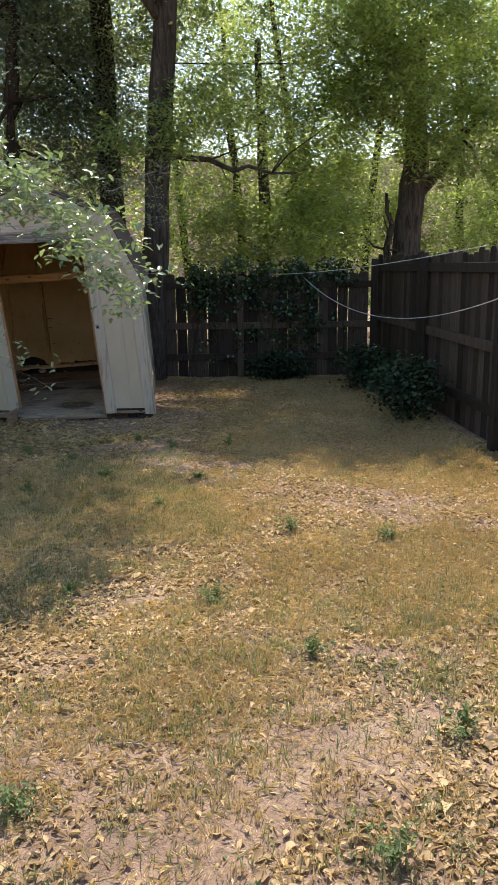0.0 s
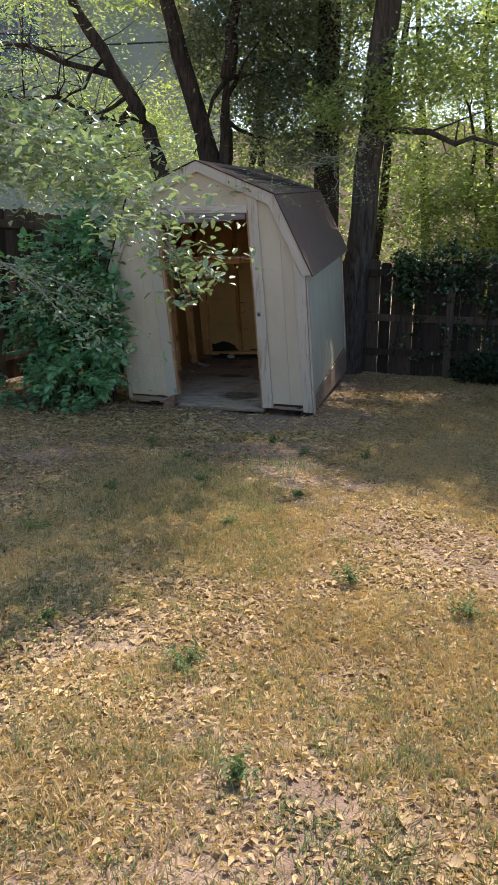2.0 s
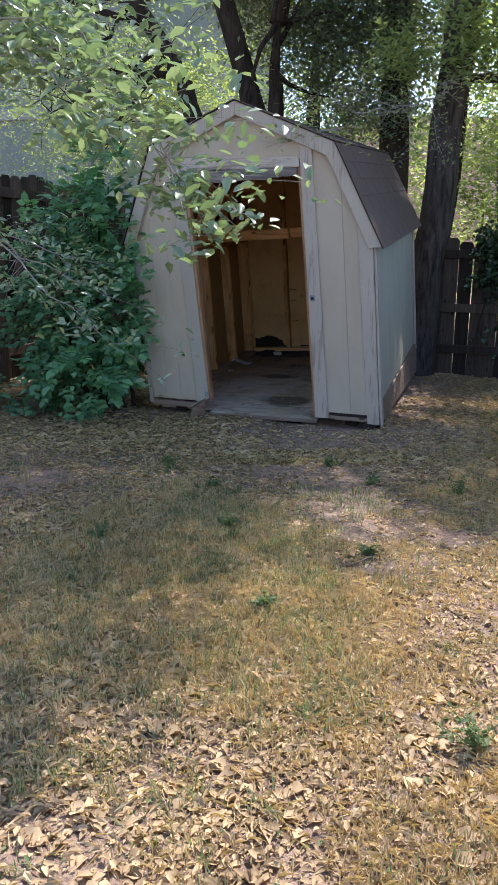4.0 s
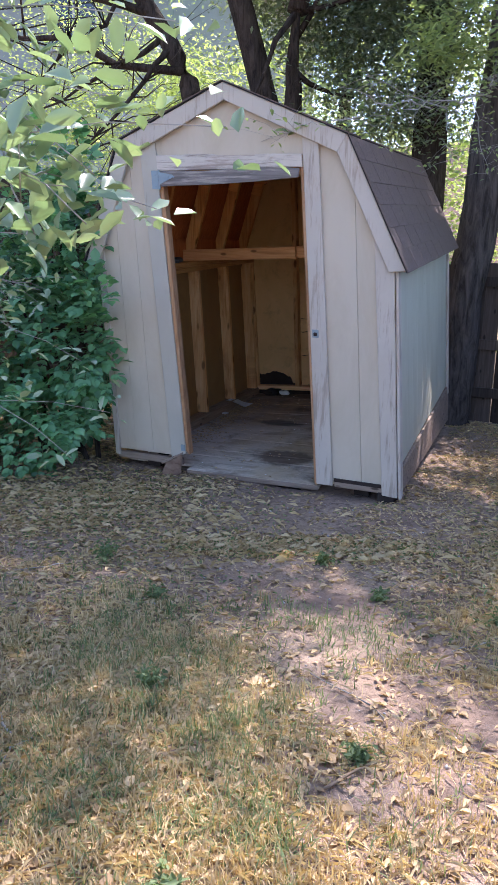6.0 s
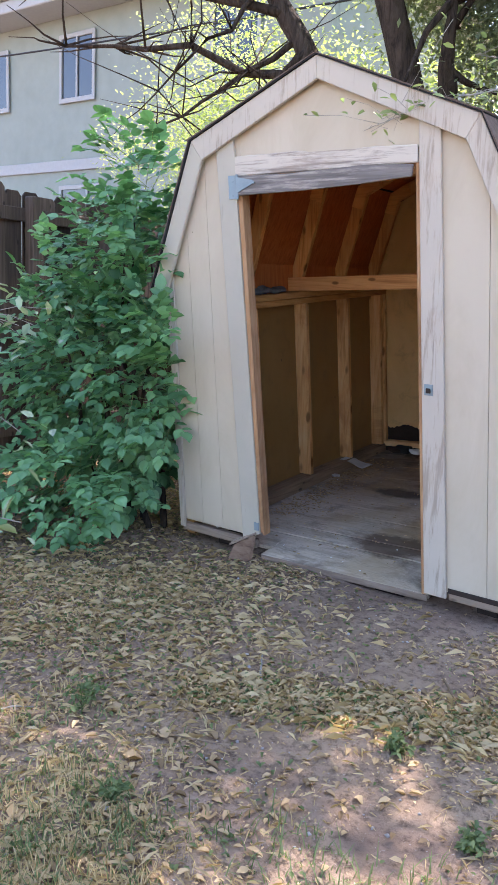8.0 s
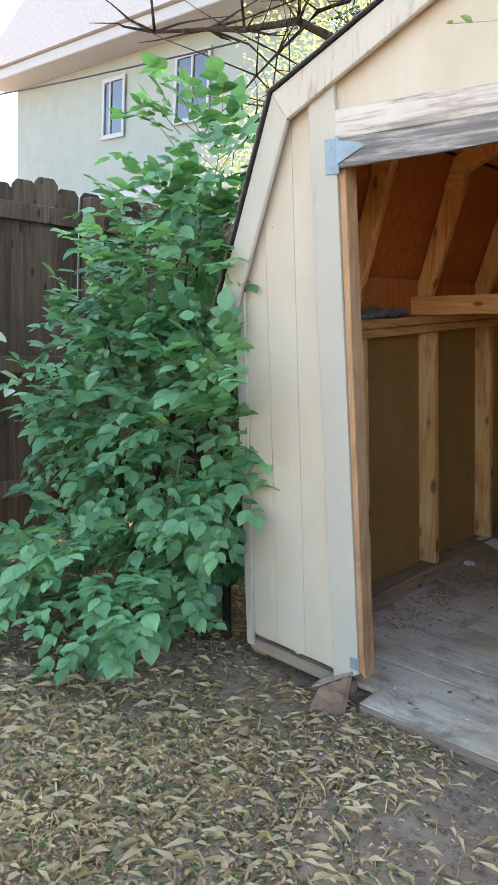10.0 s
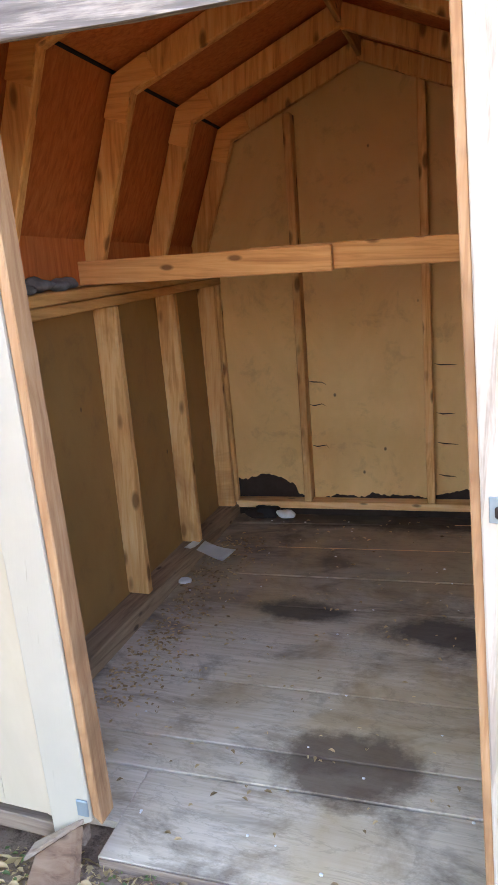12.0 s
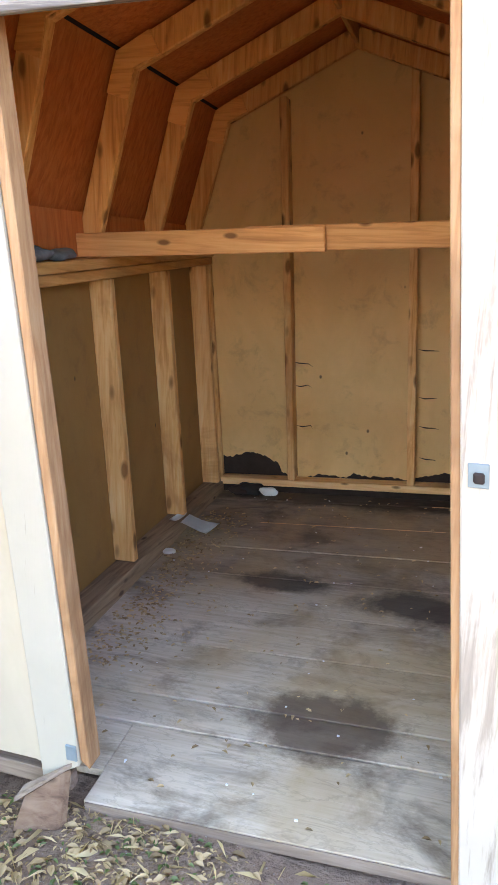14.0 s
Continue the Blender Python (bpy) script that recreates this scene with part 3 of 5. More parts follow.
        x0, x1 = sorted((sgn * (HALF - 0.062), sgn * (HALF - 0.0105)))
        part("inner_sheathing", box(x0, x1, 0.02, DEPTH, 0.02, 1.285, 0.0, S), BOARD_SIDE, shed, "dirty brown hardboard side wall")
        part("eave_blocking", box(x0, x1, 0.02, DEPTH, 1.2855, 1.44, 0.0, S), PLY_RED, shed, "red-brown plywood strip above the wall plate")
        x0, x1 = sorted((sgn * (HALF - 0.004), sgn * (HALF + 0.014)))
        bm = bmesh.new()
        hexa(bm, [S(x0, 0.06, 0.03), S(x1, 0.06, 0.03), S(x1, DEPTH, -0.13), S(x0, DEPTH, -0.13), S(x0, 0.06, 0.165), S(x1, 0.06, 0.165), S(x1, DEPTH, 0.16), S(x0, DEPTH, 0.16)], 0.003)
        part("skirt_board", bm, RAW_EDGE, shed, "bare dirty skirt board")
        x0, x1 = sorted((sgn * (HALF + 0.001), sgn * (HALF + 0.017)))
        part("corner_trim", box(x0, x1, DEPTH - 0.06, DEPTH + 0.01, 0.10, 1.36, 0.003, S), TRIM_WORN, shed)
    part("back_siding", prism(under_roof(-HALF, HALF, 0.02, 0.02), DEPTH, DEPTH + 0.012, S), SIDING, shed)
    part("inner_sheathing", prism(under_roof(-HALF + 0.02, HALF - 0.02, 0.05, 0.05, 0.04), DEPTH - 0.010, DEPTH - 0.002, S), BOARD_TAN, shed, "stained tan hardboard back wall")
    # roof boards with shingles
    courses = {}
    for sgn in (-1, 1):
        e, b, p = Vector((EAVE[0] * sgn, EAVE[1])), Vector((BREAK[0] * sgn, BREAK[1])), Vector((0, PEAK[1]))
        for lo, hi, rows, out in ((e, b, 6, 0.02), (b, p, 6, 0.0)):
            d = (hi - lo).normalized()
            n = Vector((d.y * sgn, -d.x * sgn))
            if n.y < 0:
                n = -n
            q = [lo, hi, hi - n * 0.012, lo - n * 0.012]
            deck = part("roof_sheathing", prism([tuple(c) for c in q], -0.022, DEPTH + 0.02, S), PLY_RED, shed, "red-brown plywood roof sheathing")
            ORIGIN[deck.name] = ORIGIN[shed.name]
            q = [lo + n * 0.001 - d * 0.012, hi + n * 0.001, hi + n * 0.006, lo + n * 0.006 - d * 0.012]
            roof = part("roofing", prism([tuple(c) for c in q], -0.050, DEPTH + 0.05, S), TAR, shed, "black roofing edge")
            courses[(sgn, lo.y < b.y - 0.01)] = (roof, lo, d, n, (hi - lo).length, rows)
    return courses


COURSES = build_shed_shell()


def stud(name, a, b, w, d, mat, label=""):
    return part(name, beam(bmesh.new(), a, b, w, d), mat, shed, label)


def build_shed_frame():
    t, dpt, plate = 0.038, 0.089, 0.118
    inner = HALF - 0.062
    ys = (0.575, 1.165, 1.755, 2.30)

    def plate_z(y):
        return 1.168 + 0.033 * y

    for sgn in (-1, 1):
        x = sgn * (inner - dpt / 2)
        for i, y in enumerate(ys):
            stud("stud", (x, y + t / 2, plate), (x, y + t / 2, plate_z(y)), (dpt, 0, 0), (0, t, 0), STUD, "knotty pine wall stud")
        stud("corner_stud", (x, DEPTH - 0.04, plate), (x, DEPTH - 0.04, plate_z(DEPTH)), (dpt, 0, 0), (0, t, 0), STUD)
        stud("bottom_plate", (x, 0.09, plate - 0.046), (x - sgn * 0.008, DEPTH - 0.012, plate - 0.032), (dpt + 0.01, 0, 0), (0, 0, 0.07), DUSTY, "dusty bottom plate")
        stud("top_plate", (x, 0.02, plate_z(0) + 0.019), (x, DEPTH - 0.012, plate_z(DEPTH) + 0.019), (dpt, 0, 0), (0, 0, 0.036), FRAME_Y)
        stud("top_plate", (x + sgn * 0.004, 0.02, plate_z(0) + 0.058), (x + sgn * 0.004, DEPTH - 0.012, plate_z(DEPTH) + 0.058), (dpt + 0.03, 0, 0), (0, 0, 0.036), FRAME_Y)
        for y in (0.03,) + ys:
            yc = y + t / 2
            lo = Vector((sgn * 0.875, plate_z(y) + 0.072))
            br = Vector((sgn * 0.645, 1.925))
            pk = Vector((0.0, PEAK[1] - 0.075))
            for a, b in ((lo, br), (br, pk)):
                dd = (b - a).normalized()
                nn = Vector((-dd.y, dd.x))
                stud("rafter", (a.x, yc, a.y), (b.x, yc, b.y), (nn.x * 0.085, 0, nn.y * 0.085), (0, t, 0), RAFTER, "orange pine rafter")
            d1, d2 = (br - lo).normalized(), (pk - br).normalized()
            n1, n2 = Vector((-d1.y, d1.x)) * 0.041, Vector((-d2.y, d2.x)) * 0.041
            if sgn < 0:
                n1, n2 = -n1, -n2
            g = [br - d1 * 0.12 + n1, br - d1 * 0.12 - n1, br - (n1 + n2) * 0.55, br + d2 * 0.12 - n2, br + d2 * 0.12 + n2, br + (n1 + n2) * 0.5]
            g = [tuple(c) for c in g]
            part("gusset", prism(g, yc - t / 2 - 0.011, yc - t / 2 - 0.001, S), GUSSET, shed, "plywood gusset plate")
        part("sheathing_joint", beam(bmesh.new(), (sgn * 0.688, 0.02, 1.972), (sgn * 0.688, DEPTH - 0.012, 1.972), (0.012, 0, 0.004), (0, 0, 0.012)), TAR, shed, "dark gap between the roof sheets")
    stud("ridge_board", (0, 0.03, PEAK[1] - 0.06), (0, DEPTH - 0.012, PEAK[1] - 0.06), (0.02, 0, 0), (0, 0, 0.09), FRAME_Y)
    for x in (-0.388, 0.222, 0.68):
        stud("back_stud", (x, DEPTH - 0.056, 0.142), (x + 0.033, DEPTH - 0.056, roof_z(x, 0.12)), (t, 0, 0), (0, dpt, 0), STUD, "thin pine back wall stud")
    stud("back_plate", (-inner + 0.09, DEPTH - 0.056, 0.123), (inner - 0.09, DEPTH - 0.056, 0.123), (0, dpt, 0), (0, 0, 0.036), STUD_X, "pine bottom plate, pale edge")
    stud("back_sill", (-inner + 0.09, DEPTH - 0.05, 0.085), (inner - 0.09, DEPTH - 0.05, 0.085), (0, dpt - 0.012, 0), (0, 0, 0.038), ROT, "dark damp sill under the back plate")
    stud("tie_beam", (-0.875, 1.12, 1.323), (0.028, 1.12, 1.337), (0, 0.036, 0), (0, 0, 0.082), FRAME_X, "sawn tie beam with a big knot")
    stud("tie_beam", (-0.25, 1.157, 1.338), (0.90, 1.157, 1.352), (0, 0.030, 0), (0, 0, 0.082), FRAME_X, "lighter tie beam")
    part("skid", box(-0.75, -0.66, 0.08, DEPTH, -0.14, 0.025, 0.003, S), ROT, shed)
    part("skid", box(0.66, 0.75, 0.08, DEPTH, -0.14, 0.025, 0.003, S), ROT, shed)


build_shed_frame()
FLOOR_BASE = part("floor", box(-0.905, 0.905, 0.06, DEPTH - 0.02, -0.035, -0.028, 0.0, S), ROT, shed, "dark subfloor")


# ---- fences ----
def build_fence(name, a, b, top, label, face, seed, skip=()):
    """A board fence from a to b with its rails on the side of face."""
    rng = np.random.default_rng(seed)
    a, b = Vector((a[0], a[1], 0)), Vector((b[0], b[1], 0))
    d = (b - a).normalized()
    n = Vector((-d.y, d.x, 0)) * face
    fence = thing(name, (a.x, a.y, 0), label, "fence", "yard fences")
    length = (b - a).length
    s = 0.0
    bases = []
    for k in range(4):
        w, h = 0.138, top + (0.02, -0.015, 0.0, -0.03)[k]
        bm = bmesh.new()
        x0, x1 = 0.0, w
        poly = [(x0, -0.03), (x1, -0.03), (x1, h - 0.03), (x1 - 0.025, h), (x0 + 0.025, h), (x0, h - 0.03)]
        prism(poly, -0.008, 0.008, None, 0.002, bm)
        me = bpy.data.meshes.new("board")
        bm.to_mesh(me)
        bm.free()
        me.materials.append(FENCE_WOOD)
        bases.append(me)
    i = 0
    while s < length - 0.1:
        ob = new("board", bases[int(rng.integers(4))])
        ob.parent = fence
        p = d * s + n * (-0.008)
        ob.location = (p.x, p.y, float(rng.uniform(-0.02, 0.02)))
        ob.rotation_euler = (0, float(rng.normal(0, 0.006)), math.atan2(d.y, d.x))
        s += 0.138 + float(rng.choice([0.001, 0.001, 0.002, 0.002, 0.003, 0.008]))
        i += 1
    for z in (0.28, top * 0.5, top - 0.16):
        bm = bmesh.new()
        beam(bm, a + n * 0.02 + Vector((0, 0, z)), b + n * 0.02 + Vector((0, 0, z)), n * 0.038, (0, 0, 0.089), 0.003, None)
        part("rail", bm, FENCE_WOOD, fence, "weathered fence rail")
    k = 0.2
    while k < length:
        bm = bmesh.new()
        c = a + d * k + n * 0.085
        beam(bm, c + Vector((0, 0, -0.05)), c + Vector((0, 0, top - 0.04)), d * 0.089, n * 0.089, 0.005, None)
        part("post", bm, FENCE_WOOD, fence, "square wooden fence post")
        k += 2.3
    return fence


build_fence("back_fence", (-2.75, 2.98), (3.95, 2.98), 1.42, "dark weathered wooden board fence overgrown with ivy behind the shed", -1, 11)
build_fence("side_fence", (3.98, 3.0), (3.98, -5.2), 1.64, "tall dark wooden board fence in deep shade beside the yard", -1, 12)
build_fence("side_fence", (-2.8, 3.0), (-2.8, -3.2), 1.92, "grey-brown wooden board fence behind the bush", 1, 13)


# ---- house behind the fence ----
def build_house():
    h = thing("neighbour_house", (-11.0, 9.0, 0.0), "two-storey grey-green stucco house with white trim behind the yard fence", "house")
    part("wall", box(-19.0, -5.6, 9.0, 9.2, 0, 7.3, 0.01), STUCCO, h)
    part("wall", box(-5.8, -5.6, 9.2, 17.0, 0, 7.3, 0.01), STUCCO, h)
    part("band", box(-19.0, -5.6, 8.95, 9.0, 3.85, 4.08, 0.01), WHITE_TRIM, h, "white trim band between the storeys")
    part("eave", box(-19.5, -5.0, 8.2, 9.0, 7.0, 7.25, 0.02), WHITE_TRIM, h, "white roof eave")
    part("roof", prism([(-19.6, 7.26), (-4.9, 7.26), (-7.5, 8.6), (-17.0, 8.6)], 8.1, 17.5), PALE_ROOF, h)
    for x0, x1, z0, z1 in ((-12.3, -11.35, 5.35, 6.55), (-8.1, -7.1, 5.35, 6.55), (-12.3, -11.0, 2.2, 3.45), (-14.9, -14.2, 5.35, 6.5)):
        w = part("window", box(x0, x1, 8.965, 8.998, z0, z1, 0.004), GLASS, h, "dark window pane")
        for q in ((x0 - 0.08, x1 + 0.08, z1, z1 + 0.09), (x0 - 0.08, x1 + 0.08, z0 - 0.1, z0), (x0 - 0.08, x0, z0, z1), (x1, x1 + 0.08, z0, z1), (x1 - 0.5, x1 - 0.45, z0, z1)):
            part("window_frame", box(q[0], q[1], 8.93, 8.963, q[2], q[3], 0.004), WHITE_TRIM, w)


build_house()


def build_hill():
    """Brown hillside far behind, closing the view."""
    verts, faces = [], []
    nx, ny = 60, 16
    for j in range(ny):
        for i in range(nx):
            x = -60 + 130 * i / (nx - 1)
            y = 22 + 55 * (j / (ny - 1)) ** 1.2
            z = -0.3 + 17 * (j / (ny - 1)) ** 0.8 * (0.75 + 0.35 * noise.noise(Vector((x * 0.05, y * 0.05, 1)))) + 0.8 * noise.noise(Vector((x * 0.3, y * 0.3, 2)))
            verts.append((x, y, z))
    for j in range(ny - 1):
        for i in range(nx - 1):
            a = j * nx + i
            faces.append((a, a + 1, a + nx + 1, a + nx))
    me = mesh_from("backdrop", verts, faces, True)
    me.materials.append(ROCK_HILL)
    tagged(new("backdrop", me), "brown dry hillside beyond the trees", "hillside", "", "structure")


build_hill()


# ---- trees ----
def build_tree(name, trunk, radii, limbs, blobs, seed, leaf, size, spread, per, label, bark_mat=BARK, shape="kite", lumpy=0.12, sides=12, squash=0.7, droop=0.3, group="trees behind the shed", twigs=5):
    rng = np.random.default_rng(seed)
    base = trunk[0]
    t = thing(name, base, label, "tree", group)
    bm = bmesh.new()
    pts, rad = [], []
    for i in range(len(trunk) - 1):
        for k in range(4):
            f = k / 4
            pts.append(Vector(trunk[i]).lerp(Vector(trunk[i + 1]), f) + Vector((rng.normal(0, 0.012), rng.normal(0, 0.012), 0)))
            rad.append(radii[i] * (1 - f) + radii[i + 1] * f)
    pts.append(Vector(trunk[-1]))
    rad.append(radii[-1])
    tube(bm, pts, rad, sides, lumpy, rng)
    part("trunk", bm, bark_mat, t, "rough dark bark trunk", smooth=True)
    for a, b, r in limbs:
        bm = bmesh.new()
        lp = limb_points(a, b, 6, 0.05 * (Vector(b) - Vector(a)).length, rng)
        tube(bm, lp, [r * (1 - 0.75 * i / 6) for i in range(7)], 7, 0.08, rng)
        for _ in range(twigs):
            q = lp[int(rng.integers(2, 7))]
            e = q + Vector((rng.normal(0, 0.5), rng.normal(0, 0.5), rng.normal(0.1, 0.4)))
            tube(bm, limb_points(q, e, 3, 0.06, rng), [r * 0.28, r * 0.2, r * 0.13, r * 0.06], 5)
        part("limb", bm, bark_mat, t, smooth=True)
    if blobs:
        crown(t, blob_points(blobs, rng), spread, per, size, leaf, rng, shape, squash=squash, droop=droop)
    return t


def build_trees():
    # Crown blobs over the yard near z 5: added unseen, to shade it.
    build_tree("elm_tree", [(0.82, 2.72, -0.05), (0.86, 2.75, 0.4), (0.93, 2.75, 1.9), (1.12, 2.75, 4.2), (1.25, 2.8, 6.0), (1.4, 3.0, 8.0)],
               [0.24, 0.17, 0.16, 0.15, 0.13, 0.09],
               [((1.0, 2.75, 2.9), (2.8, 2.7, 2.7), 0.05), ((1.15, 2.75, 4.4), (-0.2, 2.0, 6.2), 0.07), ((1.2, 2.8, 5.2), (3.2, 2.6, 7.0), 0.07)],
               [(2.4, 3.2, 4.9, 1.9, 1.0, 1.3, 150), (1.0, 2.8, 6.3, 2.2, 1.2, 1.2, 170), (2.2, 3.5, 3.1, 1.3, 0.6, 1.0, 85), (1.05, 0.9, 5.2, 0.65, 0.7, 0.35, 46), (1.15, -0.2, 5.1, 0.55, 0.6, 0.3, 44), (0.9, 1.7, 4.95, 0.7, 0.6, 0.3, 42), (0.3, -0.4, 5.1, 0.7, 0.8, 0.35, 50), (0.2, 0.8, 5.4, 0.7, 0.7, 0.35, 32), (-0.7, -0.3, 5.3, 0.9, 0.9, 0.4, 24), (-0.7, 1.2, 5.6, 1.1, 1.0, 0.6, 29), (0.2, 1.8, 6.6, 1.2, 1.1, 0.7, 80), (2.6, 3.6, 6.6, 1.2, 1.0, 0.6, 110), (0.9, 2.35, 3.1, 0.8, 0.35, 0.4, 45), (1.9, 2.2, 3.5, 0.7, 0.5, 0.45, 45)], 21, LEAF_ELM, 0.075, 0.24, 42,
               "leaning elm tree with rough dark trunk close behind the shed")
    build_tree("tall_tree", [(0.27, 3.7, -0.05), (0.28, 3.7, 3.0), (0.2, 3.6, 6.0), (0.1, 3.6, 9.0)], [0.2, 0.16, 0.13, 0.08],
               [((0.25, 3.6, 3.6), (-1.5, 3.0, 5.2), 0.05)],
               [(0.2, 3.4, 5.0, 1.4, 0.7, 1.6, 220), (-0.9, 3.2, 6.4, 1.6, 1.3, 1.2, 170)], 22, NEEDLES, 0.07, 0.34, 80,
               "tall tree with straight dark trunk behind the shed", BARK_DARK, droop=1.5)
    build_tree("forked_tree", [(-1.0, 3.25, -0.05), (-1.05, 3.2, 2.2), (-1.25, 3.15, 3.0), (-1.5, 3.0, 3.9), (-1.9, 3.0, 5.2)], [0.22, 0.17, 0.12, 0.11, 0.07],
               [((-1.05, 3.2, 2.3), (-0.88, 3.0, 3.6), 0.13), ((-0.88, 3.0, 3.6), (-0.7, 3.0, 5.4), 0.1)],
               [(-0.7, 3.6, 4.3, 1.2, 0.6, 1.0, 260), (-0.1, 3.5, 3.2, 0.9, 0.4, 0.7, 130), (-1.2, 3.2, 5.8, 1.5, 1.0, 0.9, 160)], 23, NEEDLES, 0.06, 0.35, 90,
               "forked dark-barked tree rising behind the shed roof", BARK_DARK, droop=1.5)
    build_tree("leaning_tree", [(-1.55, 2.75, -0.05), (-1.65, 2.75, 2.4), (-1.95, 2.75, 3.2), (-2.45, 2.7, 3.95), (-3.0, 2.6, 4.8)], [0.15, 0.11, 0.09, 0.08, 0.05],
               [((-1.9, 2.75, 3.1), (-3.9, 1.8, 3.35), 0.045), ((-2.2, 2.7, 3.6), (-4.2, 2.0, 4.2), 0.045), ((-2.0, 2.7, 3.3), (-2.7, 2.2, 2.3), 0.03), ((-2.1, 2.7, 3.4), (-3.2, 2.2, 2.7), 0.03), ((-2.4, 2.6, 3.8), (-2.9, 1.9, 2.9), 0.025)],
               [(-3.2, 2.8, 4.9, 1.4, 1.0, 0.7, 110), (-3.1, 3.6, 2.9, 1.1, 0.6, 0.9, 150), (-2.2, 3.7, 2.7, 0.8, 0.5, 1.1, 130), (-4.2, 4.6, 3.6, 1.5, 0.8, 1.4, 130), (-5.5, 5.0, 2.8, 1.2, 0.8, 1.0, 70)], 24, LEAF_SUN, 0.05, 0.35, 45,
               "leaning tree with dark drooping limbs over the fence", BARK_DARK, twigs=20)
    # Some high crown blobs are out of view, added to shade the ground.
    build_tree("yard_tree", [(4.75, 4.5, -0.05), (4.75, 4.5, 1.8), (4.85, 4.5, 3.0), (4.8, 4.5, 5.0)], [0.26, 0.22, 0.2, 0.14],
               [((4.9, 4.5, 2.6), (6.2, 4.4, 4.1), 0.12), ((4.6, 4.4, 1.0), (4.4, 4.4, 2.6), 0.09), ((4.8, 4.5, 3.4), (3.4, 4.2, 4.8), 0.08)],
               [(4.6, 4.0, 4.3, 1.9, 1.0, 1.3, 270), (6.4, 4.4, 4.6, 1.6, 1.3, 1.2, 260), (4.0, 4.0, 6.4, 2.2, 1.6, 1.2, 180), (3.3, 3.9, 3.4, 0.9, 0.5, 0.9, 80), (3.4, 4.4, 5.5, 1.2, 1.0, 0.6, 38), (4.2, 3.6, 6.6, 1.1, 1.0, 0.6, 85), (4.4, 2.5, 4.6, 1.0, 0.8, 0.45, 100), (4.1, 3.2, 3.9, 0.8, 0.6, 0.5, 100), (3.6, 2.4, 5.6, 0.9, 0.9, 0.4, 65), (5.6, 3.7, 3.3, 1.3, 0.5, 0.7, 120), (3.2, 3.6, 2.1, 0.8, 0.25, 0.5, 70)], 25, LEAF_SUN, 0.085, 0.27, 46,
               "broad tree with thick dark trunk behind the side fence")
    build_tree("hedge_tree", [(2.6, 5.4, -0.05), (2.6, 5.4, 2.5), (2.5, 5.4, 5.0)], [0.12, 0.1, 0.05], [((2.6, 5.4, 1.5), (3.4, 5.0, 3.8), 0.05), ((2.6, 5.4, 1.2), (1.8, 5.2, 3.9), 0.05)],
               [(2.6, 5.4, 2.9, 1.7, 0.7, 1.3, 120), (1.6, 5.8, 4.6, 1.8, 1.0, 1.3, 150), (4.2, 5.6, 2.6, 1.2, 0.6, 0.9, 150), (1.9, 4.6, 2.0, 0.9, 0.4, 0.6, 110), (3.2, 4.9, 2.0, 0.9, 0.4, 0.6, 110), (5.8, 5.4, 2.2, 1.4, 0.5, 0.8, 150)], 26, LEAF_SUN, 0.07, 0.25, 55,
               "thin-stemmed tree full of small leaves behind the fence")
    # Elm out of view, added to carry the hanging branches and cast shade.
    build_tree("unseen_elm", [(-2.45, -2.75, -0.05), (-2.4, -2.7, 1.6), (-2.3, -2.7, 3.0), (-2.2, -2.6, 4.2)], [0.1, 0.08, 0.06, 0.03],
               [((-2.32, -2.7, 2.9), (-1.0, -2.4, 4.1), 0.035), ((-2.3, -2.7, 3.0), (-1.6, -1.2, 4.2), 0.035)],
               [(-1.3, -2.0, 3.9, 0.9, 0.9, 0.5, 110), (-0.6, -1.3, 4.3, 0.8, 0.8, 0.4, 90)], 27, LEAF_ELM, 0.055, 0.35, 50,
               "young elm tree by the side fence")


build_trees()


def build_woods():
    """Foliage of the far trees, too many to tell apart."""
    rng = np.random.default_rng(28)
    pts = blob_points([(x, 8.5 + rng.uniform(-1.5, 2.5), z, 1.5, 0.8, 1.2, 85) for x in np.arange(-3.5, 11.0, 1.3) for z in (1.2, 3.0, 4.8, 6.6)], rng)
    me = leaves_mesh("far_foliage", clumps(pts, 0.45, 18, rng), 0.12, LEAF_SUN, rng, 0.35, "kite", 0.3)
    tagged(new("far_foliage", me), "green foliage of trees farther behind the yard", "trees", "", "stuff")
    bm = bmesh.new()
    for x in np.arange(-3.0, 11.0, 1.1):
        y = 8.5 + rng.uniform(-1.5, 2.0)
        tube(bm, limb_points((x, y, -0.05), (x + rng.normal(0, 0.5), y, 7.0), 6, 0.08, rng), [0.10, 0.09, 0.08, 0.07, 0.06, 0.045, 0.03], 7)
    me = bpy.data.meshes.new("far_trunks")
    bm.to_mesh(me)
    bm.free()
    me.materials.append(BARK_DARK)
    tagged(new("far_trunks", me), "thin dark trunks of trees farther behind the yard", "trees", "", "stuff")


build_woods()


